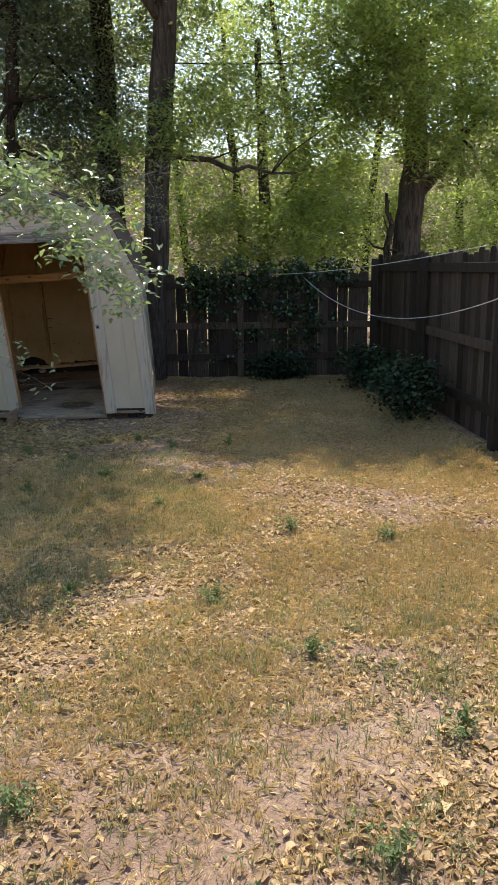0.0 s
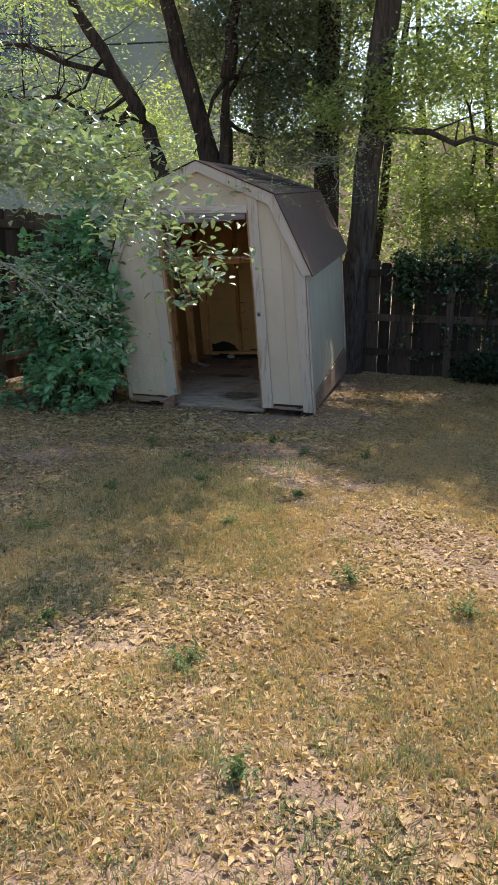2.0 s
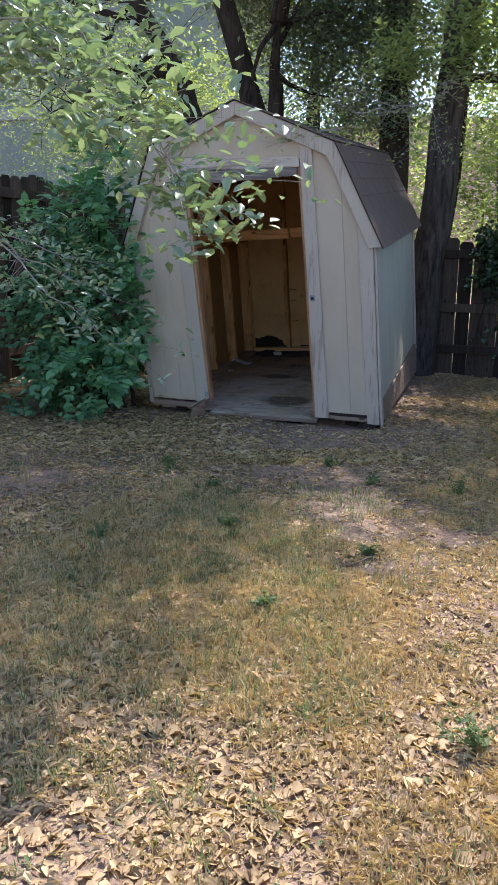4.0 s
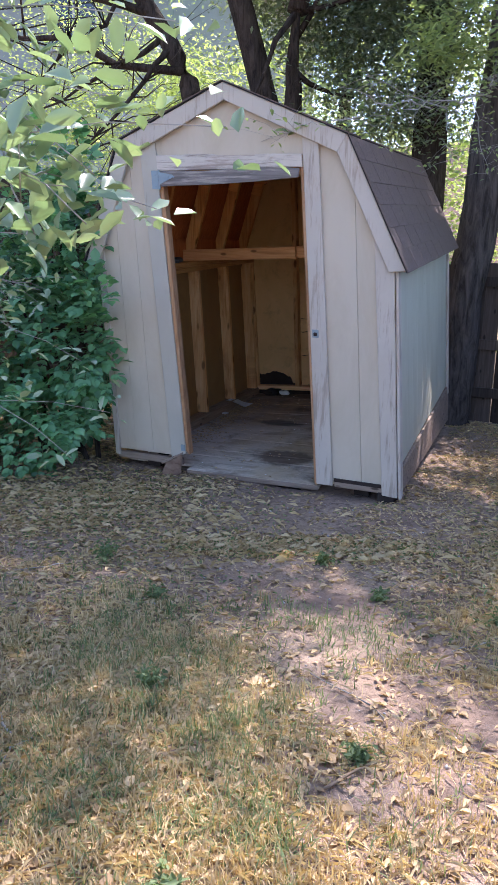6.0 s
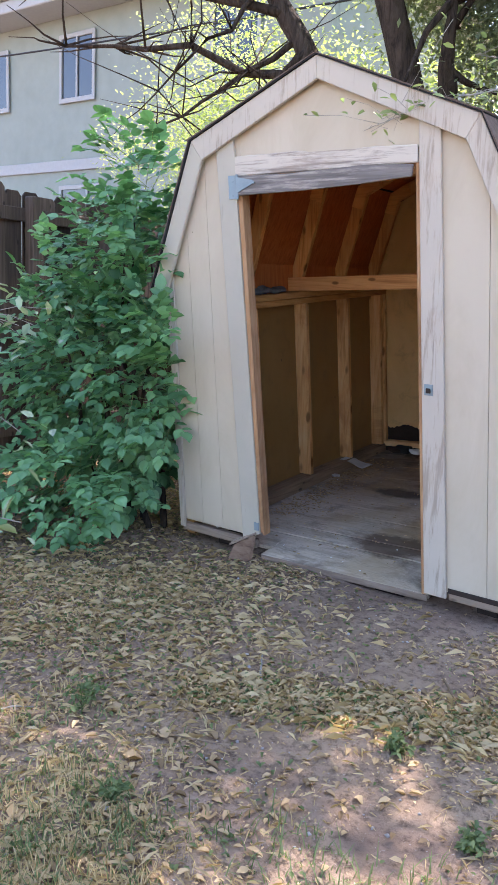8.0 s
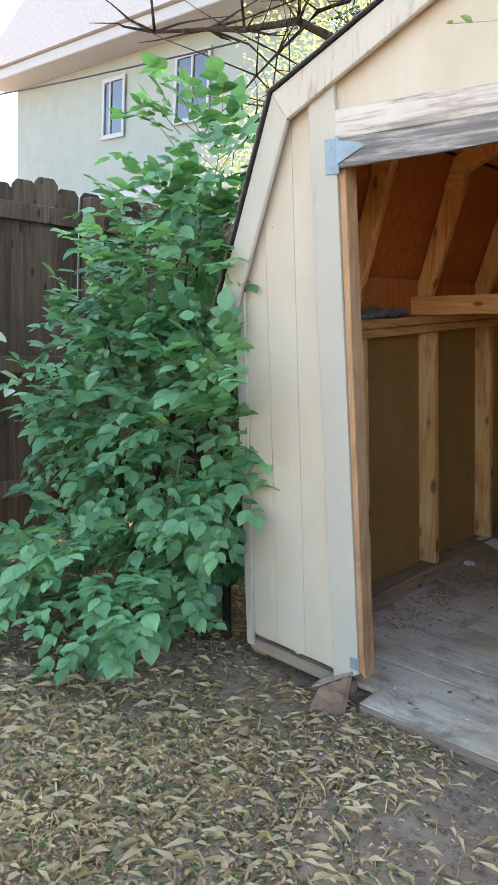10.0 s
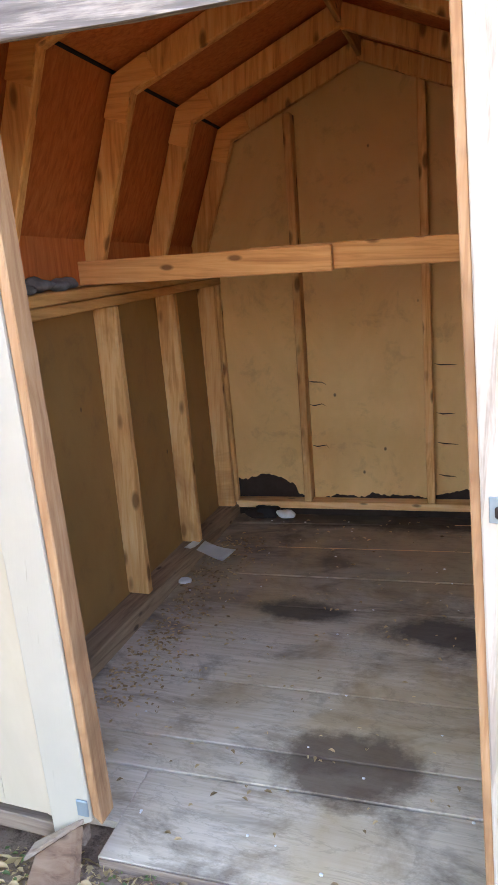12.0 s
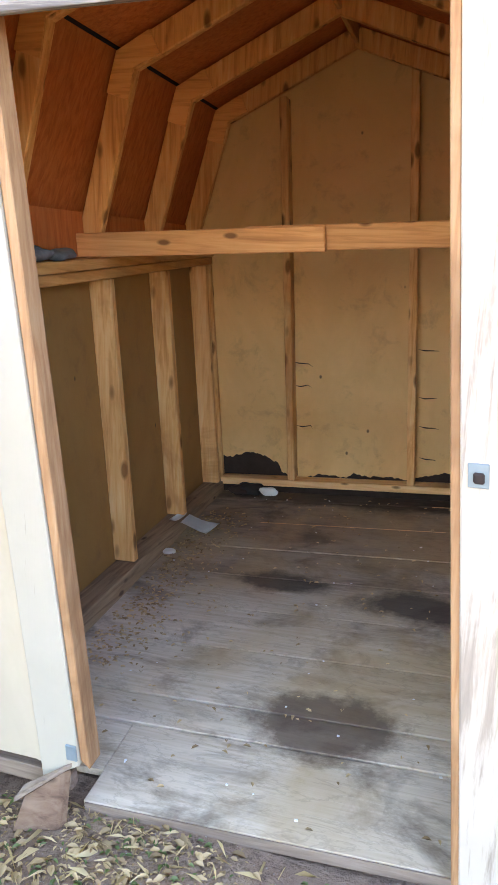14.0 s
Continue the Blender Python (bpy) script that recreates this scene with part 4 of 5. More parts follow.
def build_ivy():
    rng = np.random.default_rng(31)
    v = thing("ivy", (2.4, 2.9, 0.0), "glossy dark ivy hanging over the top of the board fence", "vine")
    pts = np.concatenate([np.column_stack([rng.uniform(1.35, 3.6, 150), rng.normal(2.88, 0.10, 150), rng.normal(1.44, 0.08, 150)]),
                          np.column_stack([rng.uniform(1.35, 2.2, 45), rng.normal(2.84, 0.05, 45), rng.uniform(1.05, 1.4, 45)]),
                          np.column_stack([rng.uniform(1.4, 3.6, 55), rng.normal(2.86, 0.04, 55), rng.uniform(0.15, 1.35, 55)]),
                          np.column_stack([rng.normal(2.95, 0.10, 45), rng.normal(2.82, 0.05, 45), rng.uniform(0.5, 1.4, 45)]),
                          np.column_stack([rng.normal(1.55, 0.10, 45), rng.normal(2.80, 0.06, 45), rng.uniform(0.9, 1.5, 45)]),
                          np.column_stack([rng.normal(2.45, 0.22, 40), rng.normal(2.84, 0.05, 40), rng.uniform(0.1, 1.3, 40)])])
    crown(v, pts, 0.10, 14, 0.045, LEAF_IVY, rng, "broad", "foliage", "small glossy ivy leaves", flat=0.1)
    bm = bmesh.new()
    for k in range(14):
        x = 1.4 + k * 0.16
        tube(bm, limb_points((x, 2.87, 1.45), (x + rng.normal(0, 0.15), 2.87, rng.uniform(0.2, 1.0)), 5, 0.03, rng), [0.006] * 6, 4)
    part("stem", bm, BARK_DARK, v, "", "stuff")


build_ivy()


def build_bush():
    rng = np.random.default_rng(32)
    b = thing("broadleaf_bush", (-1.35, -0.1, 0.0), "dense dark green broadleaf bush leaning against the shed wall", "bush")
    bm = bmesh.new()
    for k in range(9):
        a = (-1.35 + rng.normal(0, 0.12), 0.0 + rng.normal(0, 0.12), -0.02)
        e = (-1.45 + rng.normal(0, 0.22), -0.05 + rng.normal(0, 0.25), rng.uniform(0.9, 1.8))
        tube(bm, limb_points(a, e, 5, 0.05, rng), [0.02, 0.018, 0.015, 0.011, 0.008, 0.004], 6)
    part("stem", bm, BARK_DARK, b, "thin woody stems", "stuff")
    blobs = [(-1.50, 0.05, 0.80, 0.60, 0.45, 0.62, 560), (-1.42, 0.05, 1.40, 0.42, 0.36, 0.40, 210), (-1.30, 0.0, 1.85, 0.20, 0.22, 0.30, 50), (-1.9, 0.1, 1.0, 0.4, 0.4, 0.6, 100),
             (-1.25, -0.45, 0.32, 0.45, 0.22, 0.22, 120), (-1.85, -0.45, 0.15, 0.4, 0.25, 0.12, 50), (-1.0, -0.22, 0.85, 0.15, 0.14, 0.52, 85), (-0.86, -0.22, 1.12, 0.12, 0.08, 0.07, 9), (-0.84, -0.2, 0.66, 0.06, 0.06, 0.14, 6)]
    stalks = blob_points(blobs, rng)
    heart = np.repeat(np.array([q[:3] for q in blobs]), [q[6] for q in blobs], axis=0)
    out = stalks - heart
    out[:, 1] -= 0.12
    out[:, 2] += 0.05
    out /= np.linalg.norm(out, axis=1)[:, None]
    out += rng.normal(0, 0.35, out.shape)
    out[:, 2] -= 0.25
    out /= np.linalg.norm(out, axis=1)[:, None]
    side = np.cross(out, (0, 0, 1.0))
    side /= np.linalg.norm(side, axis=1)[:, None]
    top = np.cross(side, out)
    spots, tips, faces, sizes = [], [], [], []
    reach = rng.uniform(0.10, 0.19, len(out))[:, None]
    for f, w, k in ((0.25, 1, 0.75), (0.25, -1, 0.75), (0.6, 1, 1.0), (0.6, -1, 1.0), (0.9, 1, 1.05), (0.9, -1, 1.05), (1.0, 0, 1.3)):
        spots.append(stalks + out * reach * f - (0, 0, 0.03) * np.array(f * f))
        tips.append(out * (0.55 if w else 1.0) + side * w * 0.9 - (0, 0, 0.35))
        faces.append(top + (0, -0.25, 0.1) + side * w * 0.1)
        sizes.append(np.full(len(out), 0.058 * k))
    me = leaves_mesh("foliage", np.concatenate(spots), np.concatenate(sizes), LEAF_DARK, rng, 0.3, "oval", 0.0, 0.2, np.concatenate(tips), np.concatenate(faces))
    shift(me, ORIGIN[b.name])
    ob = new("foliage", me)
    ob.parent = b
    tagged(ob, "dark green leaflets in drooping sprays")
    bm = bmesh.new()
    for p, d, l in list(zip(stalks, out, reach[:, 0]))[::2]:
        p, d = Vector(p), Vector(d)
        tube(bm, [p - d * 0.06, p + d * l * 0.5 - Vector((0, 0, 0.008)), p + d * l - Vector((0, 0, 0.03))], [0.0022, 0.0016, 0.001], 3)
    part("stalk", bm, GRASS, b, "thin green leaf stalks", "stuff")


build_bush()


def build_branch(name, limbs, seed, per, size, leaf, label, spread=0.10, stem=TWIG):
    """A leafy branch hanging into the yard."""
    rng = np.random.default_rng(seed)
    b = thing(name, limbs[0][0], label, "branch", "hanging branches")
    bm = bmesh.new()
    pts = []
    for a, e, r in limbs:
        lp = limb_points(a, e, 7, 0.035 * (Vector(e) - Vector(a)).length, rng)
        tube(bm, lp, [r * (1 - 0.8 * i / 7) for i in range(8)], 6)
        for i in range(2, 8):
            for _ in range(3):
                q = lp[i] + (lp[i - 1] - lp[i]) * rng.random()
                w = q + Vector((rng.normal(0.06, 0.14), rng.normal(0, 0.14), rng.normal(-0.03, 0.10)))
                tube(bm, [q, (q + w) / 2 + Vector((0, 0, 0.015)), w], [r * 0.3, r * 0.2, 0.0012], 4)
                pts += [q.lerp(w, 0.5), w, q.lerp(w, 0.8)]
    part("stem", bm, stem, b, "thin pale stem with side twigs", "stuff", True)
    crown(b, np.array([tuple(p) for p in pts]), spread, per, size, leaf, rng, "leaf", "foliage", "", squash=0.6, droop=0.6)
    return b


build_branch("leafy_branch", [((-2.3, -2.7, 3.0), (-0.6, -3.1, 2.35), 0.016), ((-0.6, -3.1, 2.35), (0.55, -3.2, 2.03), 0.009), ((0.5, -3.2, 2.05), (0.98, -3.25, 1.42), 0.006), ((-0.9, -3.0, 2.45), (0.6, -3.05, 1.95), 0.009),
                              ((-0.5, -3.1, 2.3), (0.85, -3.45, 1.75), 0.007), ((-1.1, -2.95, 2.5), (0.35, -3.3, 1.75), 0.008), ((0.75, -3.2, 1.78), (1.06, -3.25, 1.30), 0.005), ((-0.8, -3.0, 2.4), (0.3, -2.7, 2.2), 0.008), ((-0.7, -3.1, 2.4), (0.55, -3.55, 1.95), 0.007), ((-0.4, -3.15, 2.3), (0.7, -3.05, 1.95), 0.007), ((0.0, -3.2, 2.1), (0.95, -3.55, 1.55), 0.005), ((-1.0, -3.0, 2.5), (0.2, -3.3, 2.55), 0.008), ((-0.9, -3.0, 2.4), (-0.1, -2.9, 1.8), 0.007), ((-1.3, -2.9, 2.6), (-0.5, -3.2, 1.7), 0.007)],
             41, 6, 0.050, LEAF_NEAR, "sunlit elm branch with small pointed leaves hanging into the yard")
build_branch("leafy_branch", [((-2.38, -2.68, 1.9), (-0.9, -1.9, 1.35), 0.012), ((-0.9, -1.9, 1.35), (0.15, -2.3, 0.80), 0.006), ((-1.0, -1.9, 1.4), (-0.1, -1.9, 1.0), 0.006), ((-1.1, -1.8, 1.4), (-0.3, -1.5, 1.15), 0.006)],
             42, 3, 0.045, LEAF_NEAR, "sparse pale-stemmed branch with small leaves low over the dirt")


build_branch("leafy_branch", [((0.66, -0.07, 2.08), (0.30, -0.12, 2.02), 0.004), ((0.45, -0.1, 2.05), (0.12, -0.12, 1.96), 0.003)],
             43, 1, 0.045, LEAF_ELM, "thin green sprig hanging over the shed gable", 0.03)
build_branch("dead_branch", [((0.97, 2.55, 2.7), (0.66, 0.9, 2.30), 0.010), ((0.75, 1.3, 2.38), (0.45, 0.15, 2.28), 0.006), ((0.8, 1.6, 2.4), (0.98, 0.9, 1.95), 0.005), ((0.85, 1.8, 2.45), (0.3, 1.2, 2.6), 0.006),
                             ((0.95, 2.4, 2.8), (1.15, 1.4, 2.55), 0.007), ((0.9, 2.0, 2.6), (1.1, 1.9, 2.0), 0.004)],
             44, 1, 0.04, LEAF_ELM, "pale bare branch hanging over the shed roof", 0.05)


# ---- loose things ----
def build_wires():
    def cable(name, a, b, sag, r, mat, label):
        bm = bmesh.new()
        a, b = Vector(a), Vector(b)
        pts = []
        for i in range(25):
            t = i / 24
            p = a.lerp(b, t)
            p.z -= sag * 4 * t * (1 - t)
            pts.append(p)
        tube(bm, pts, [r] * 25, 5)
        whole(name, bm, mat, label, "cable", "cables over the yard", "", True)

    cable("hanging_wire", (2.9, 2.86, 1.38), (3.9, -2.6, 1.42), 0.42, 0.0038, WIRE, "thin white wire sagging along the fence")
    cable("hanging_wire", (2.5, 2.86, 1.40), (3.9, -1.4, 1.66), 0.05, 0.0035, WIRE, "thin white wire tied to the fence top")
    cable("overhead_cable", (-16.0, 5.2, 5.3), (18.0, 5.2, 5.3), 0.7, 0.014, BLACK_CABLE, "black overhead utility cable behind the trees")


build_wires()


def scatter(name, count, size, mat, seed, shape, z, label, weight=None, flat=3.0, curl=0.25, area=(-2.7, 3.9, -7.6, 2.9), kind="stuff", droop=0.0):
    rng = np.random.default_rng(seed)
    pts = []
    while len(pts) < count:
        x, y = rng.uniform(area[0], area[1]), rng.uniform(area[2], area[3])
        if -0.9 < x - SHIFT < 0.9 and 0.0 < y < DEPTH:
            continue
        if weight and rng.random() > weight(x, y):
            continue
        pts.append((x, y, ground_height(x, y) + z * rng.random() + 0.003))
    me = leaves_mesh(name, np.array(pts), size, mat, rng, flat, shape, droop, curl)
    return tagged(new(name, me), label, "litter", "", kind)


def step(a, b, v):
    t = min(1.0, max(0.0, (v - a) / (b - a)))
    return t * t * (3 - 2 * t)


def lawn(x, y):
    """How far a place belongs to the dry lawn and not to the bare dirt."""
    w = 0.35 * noise.noise(Vector((x * 1.1, y * 1.1, 12)))
    bare = step(-2.2, -1.2, y + w - 0.25 * max(0, x - 1)) * (1 - 0.5 * step(1.4, 2.2, x))
    start = 1 - step(-5.8, -5.0, y + w)
    return max(0.0, 1 - bare) * (1 - 0.72 * start) * (0.25 + 0.75 * step(-0.6, 0.7, x + 2 * w + 0.15 * (y + 3)))


def patchy(x, y):
    near = step(-5.4, -4.6, y)
    return min(1.0, max(0.02, 0.12 + 0.36 * near + (2.0 - 0.6 * near) * noise.noise(Vector((x * 0.9, y * 0.9, 7))) + 0.5 * noise.noise(Vector((x * 3, y * 3, 9)))))


def grassy(x, y):
    return lawn(x, y) * min(1.0, max(0.02, 0.5 + 1.2 * noise.noise(Vector((x * 0.8 + 5, y * 0.8, 3))) + 0.6 * noise.noise(Vector((x * 4, y * 4, 5)))))


def by_shed(y):
    return 1.0 - 0.55 * step(-2.6, -1.6, y)


scatter("fallen_leaves", 38000, 0.031, DRY_LEAF, 51, "leaf", 0.008, "dry tan fallen leaves scattered over the dirt", lambda x, y: patchy(x, y) * by_shed(y), 2.6, 0.28)
scatter("curled_leaves", 5500, 0.042, DRY_LEAF, 54, "broad", 0.008, "larger curled tan leaves on the dirt", lambda x, y: patchy(x, y) * (1 if y < -2.2 else 0.10), 1.8, 0.45)
scatter("green_litter", 14000, 0.020, GRASS, 55, "leaf", 0.006, "small green and grey leaf bits on the dirt", lambda x, y: patchy(x, y) * (1 if x < 1 else 0.3), 2.0, 0.3)
def drift(x, y):
    """A raked line of leaves before the shed and the loose heap beside the bush."""
    t = min(1.0, max(0.0, ((x - 0.3) * 0.9 + (y + 1.2) * 0.4) / 0.97))
    d = math.hypot(x - 0.3 - 0.9 * t, y + 1.2 - 0.4 * t)
    e = math.hypot((x + 0.55) / 0.75, (y + 0.85) / 0.5)
    return math.exp(-(d / 0.11) ** 2) + 0.35 * math.exp(-e * e) + 0.10 * step(1.2, 1.8, x)


scatter("drift_straw", 7000, 0.065, STRAW, 60, "thin", 0.014, "pale broken straw among the drifted leaves", drift, 1.8, 0.3, (-1.6, 3.6, -1.9, 2.8))
scatter("leaf_drift", 10000, 0.021, DRY_LEAF, 57, "leaf", 0.02, "loose drift of dry leaves before the shed", drift, 1.3, 0.4, (-1.6, 3.6, -1.9, 2.8))
scatter("green_leaf_drift", 4000, 0.019, GRASS, 58, "leaf", 0.016, "grey-green leaf bits among the dry leaves", drift, 1.3, 0.4, (-1.6, 2.6, -1.9, 1.0))
scatter("stray_leaves", 20000, 0.028, DRY_LEAF, 59, "leaf", 0.014, "single dry leaves strewn over the yard", lambda x, y: by_shed(y) ** 3 * max(0.06, 0.40 + 1.6 * noise.noise(Vector((x * 2.2, y * 2.2, 21)))), 2.2, 0.3)
scatter("leaf_crumbs", 130000, 0.014, DRY_LEAF, 52, "kite", 0.006, "crumbled dry leaf litter on the dirt", patchy, 2.5, 0.3)
scatter("fine_straw", 26000, 0.045, STRAW, 56, "thin", 0.010, "thin pale straw pieces on the dirt", patchy, 2.2, 0.2)
scatter("straw", 120000, 0.042, STRAW, 53, "thin", 0.012, "flattened dry straw-coloured grass", grassy, 1.0, 0.22)


def build_grass(name, count, seed, mat, h, label, weight, lean=0.7, tuft=12, spread=0.022):
    """Standing blades in tufts, as one mesh."""
    rng = np.random.default_rng(seed)
    roots = []
    while len(roots) < count:
        x, y = rng.uniform(-2.6, 3.8), rng.uniform(-7.6, 2.7)
        if -0.95 < x - SHIFT < 0.95 and -0.1 < y < DEPTH + 0.05 or rng.random() > weight(x, y):
            continue
        roots.append((x, y, ground_height(x, y) - 0.002))
    r = np.repeat(np.array(roots), tuft, axis=0)
    r[:, :2] += rng.normal(0, spread, (len(r), 2))
    n = len(r)
    ln = h * rng.uniform(0.4, 1.3, n)
    ang = rng.uniform(0, 2 * np.pi, n)
    out = rng.uniform(0.1, lean, n) * ln
    side = np.column_stack([-np.sin(ang), np.cos(ang), np.zeros(n)]) * 0.0018
    dirn = np.column_stack([np.cos(ang), np.sin(ang), np.zeros(n)])
    mid = r + dirn * out[:, None] * 0.35 + np.column_stack([np.zeros(n), np.zeros(n), ln * 0.6])
    tip = r + dirn * out[:, None] + np.column_stack([np.zeros(n), np.zeros(n), ln])
    v = np.stack([r - side, r + side, mid + side * 0.8, mid - side * 0.8, tip], axis=1)
    f = (np.arange(n)[:, None, None] * 5 + np.array([(0, 1, 2), (0, 2, 3), (3, 2, 4)])[None]).reshape(-1, 3)
    me = bpy.data.meshes.new(name)
    me.vertices.add(n * 5)
    me.vertices.foreach_set("co", v.reshape(-1).astype(np.float32))
    me.loops.add(len(f) * 3)
    me.loops.foreach_set("vertex_index", f.reshape(-1).astype(np.int32))
    me.polygons.add(len(f))
    me.polygons.foreach_set("loop_start", np.arange(0, len(f) * 3, 3, dtype=np.int32))
    me.update(calc_edges=True)
    me.materials.append(mat)
    return tagged(new(name, me), label, "grass", "", "stuff")


def green_patch(x, y):
    """Where the grass is still green."""
    out = 0.0
    for cx, cy, rad in ((1.05, -2.65, 0.35), (0.55, -1.95, 0.25), (0.75, -2.3, 0.25), (0.5, -5.9, 0.2), (1.0, -6.4, 0.22), (2.3, -5.4, 0.3), (0.7, -4.4, 0.3), (1.2, -1.75, 0.2)):
        out += math.exp(-((x - cx) ** 2 + (y - cy) ** 2) / rad ** 2)
    return min(1.0, out) * max(0.0, 0.5 + 1.5 * noise.noise(Vector((x * 5, y * 5, 31))))


build_grass("dry_grass", 9000, 61, STRAW, 0.042, "short dry yellow grass tufts", grassy)
build_grass("green_weeds", 2600, 62, GRASS, 0.04, "small green weed tufts on the dirt", lambda x, y: grassy(x, y) * (0.6 if x < 1.6 or y < -4.5 else 0.2) + green_patch(x, y), 1.6, 16, 0.035)


# ---- small things at the shed ----
def build_shed_details():
    # T-hinge left of the header and the latch on the other trim
    part("hinge", box(-0.50, -0.444, -0.0235, -0.0195, 1.718, 1.822, 0.001, S), STEEL, shed, "rusty galvanised hinge leaf left from the missing door")
    part("hinge_strap", prism([(-0.442, 1.742), (-0.355, 1.780), (-0.345, 1.788), (-0.355, 1.797), (-0.442, 1.812)], -0.040, -0.0355, S), STEEL, shed, "pale blue tapered hinge strap")
    bm = bmesh.new()
    tube(bm, [S(-0.443, -0.034, 1.715), S(-0.443, -0.034, 1.824)], [0.006, 0.006], 8)
    part("hinge_pin", bm, STEEL, shed)
    for dx, dz in ((-0.475, 1.735), (-0.450, 1.765), (-0.475, 1.795), (-0.41, 1.76), (-0.38, 1.785), (-0.345, 1.784)):
        bm = bmesh.new()
        y = -0.0235 if dx < -0.43 else -0.040
        tube(bm, [S(dx, y - 0.002, dz), S(dx, y + 0.002, dz)], [0.005, 0.005], 6)
        part("screw", bm, STEEL, shed)
    part("latch", box(0.463, 0.500, -0.024, -0.019, 0.915, 0.960, 0.001, S), STEEL, shed, "small metal latch plate")
    part("latch_hook", box(0.472, 0.492, -0.033, -0.024, 0.925, 0.945, 0.003, S), ROT, shed)
    part("lower_bracket", box(-0.440, -0.412, -0.026, -0.0195, 0.145, 0.185, 0.002, S), STEEL, shed, "small steel bracket at the foot of the jamb")
    bm = bmesh.new()
    hexa(bm, [(0.885, -0.01, -0.02), (0.985, -0.015, -0.02), (0.99, 0.12, -0.02), (0.89, 0.13, -0.02), (0.885, -0.01, 0.05), (0.985, -0.015, 0.052), (0.99, 0.12, 0.056), (0.89, 0.13, 0.054)], 0.006)
    whole("wood_block", bm, ROT, "dark wooden block under the shed corner", "block")
    bm = bmesh.new()
    hexa(bm, [(-0.475, -0.125, -0.01), (-0.375, -0.085, -0.01), (-0.36, -0.06, 0.0), (-0.455, -0.085, 0.0), (-0.465, -0.085, 0.065), (-0.385, -0.04, 0.12), (-0.37, -0.02, 0.12), (-0.445, -0.055, 0.075)], 0.005)
    whole("broken_board", bm, SCRAP, "broken reddish board end leaning at the door jamb", "wood scrap")
    bm = bmesh.new()
    hexa(bm, [(-0.475, -0.11, 0.058), (-0.375, -0.035, 0.121), (-0.365, -0.015, 0.124), (-0.47, -0.07, 0.072), (-0.475, -0.11, 0.070), (-0.375, -0.035, 0.133), (-0.365, -0.015, 0.136), (-0.47, -0.07, 0.084)], 0.002)
    whole("splintered_board", bm, RAW_EDGE, "splintered board strip resting on the broken board", "wood scrap")
    # paper, lid, rags, rotten hole
    bm = bmesh.new()
    rng = np.random.default_rng(81)
    grid = [[bm.verts.new(S(-0.83 + 0.19 * u + 0.03 * v, 1.68 + 0.12 * v - 0.03 * u, 0.072 + 0.045 * (1 - u) + 0.007 * math.sin(5 * u + 2 * v) + 0.012 * u)) for u in np.linspace(0, 1, 7)] for v in np.linspace(0, 1, 5)]
    for j in range(4):
        for i in range(6):
            bm.faces.new([grid[j][i], grid[j][i + 1], grid[j + 1][i + 1], grid[j + 1][i]])
    bmesh.ops.solidify(bm, geom=bm.faces[:], thickness=0.0012)
    whole("paper_sheet", bm, PAPER, "crumpled white paper sheet on the shed floor", "paper", smooth=True)
    bm = bmesh.new()
    c = S(-0.750, 1.46, deck(1.46) + 0.003)
    tube(bm, [c, c + Vector((0, 0, 0.008)), c + Vector((0, 0, 0.011))], [0.030, 0.030, 0.024], 16)
    whole("round_lid", bm, PAPER, "small round white lid on the shed floor", "lid")
    for k, (x, y, r) in enumerate(((-0.83, 0.66, 0.035), (-0.84, 0.76, 0.045), (-0.82, 0.86, 0.032), (-0.84, 0.95, 0.038))):
        bm = bmesh.new()
        bmesh.ops.create_icosphere(bm, subdivisions=3, radius=r)
        for v in bm.verts:
            v.co *= 1 + 0.45 * noise.noise(v.co * 28 + Vector((k, 0, 0)))
            v.co.z *= 0.55
            v.co.y *= 1.5
        bmesh.ops.translate(bm, verts=bm.verts, vec=S(x, y, 1.168 + 0.033 * y + 0.076 + r * 0.45))
        whole("rag", bm, RAG, "crumpled grey rag lying on the wall plate", "rag", "rags on the wall plate", smooth=True)
    # rotted-out hole and its torn edge, and a thin dark line, on the back wall
    rng = np.random.default_rng(82)
    edges = (([(-0.78, 0.24), (-0.70, 0.25), (-0.60, 0.262), (-0.53, 0.235), (-0.475, 0.205), (-0.455, 0.15), (-0.40, 0.133)], "dark ragged rotten hole in the back wall"),
             ([(-0.36, 0.143), (-0.20, 0.148), (-0.02, 0.160), (0.02, 0.147), (0.20, 0.152)], "thin dark damp line along the foot of the back wall"),
             ([(0.24, 0.155), (0.34, 0.172), (0.43, 0.200), (0.52, 0.212), (0.575, 0.245), (0.60, 0.29), (0.65, 0.335), (0.84, 0.36)], "dark rotten lower edge of the back wall"))
    for pts, lab in edges:
        x0, x1 = pts[0][0], pts[-1][0]
        n = int((x1 - x0) / 0.008)
        top = []
        for i in range(n + 1):
            x = x0 + (x1 - x0) * i / n
            h = float(np.interp(x, [p[0] for p in pts], [p[1] for p in pts]))
            top.append((x, h + 0.018 * noise.noise(Vector((x * 22, 3.3, 0.5))) + 0.010 * noise.noise(Vector((x * 70, 1.3, 0.5)))))
        part("rotten_patch", prism([(x0, 0.10), (x1, 0.10)] + top[::-1], DEPTH - 0.0135, DEPTH - 0.0105, S), ROT, shed, lab)
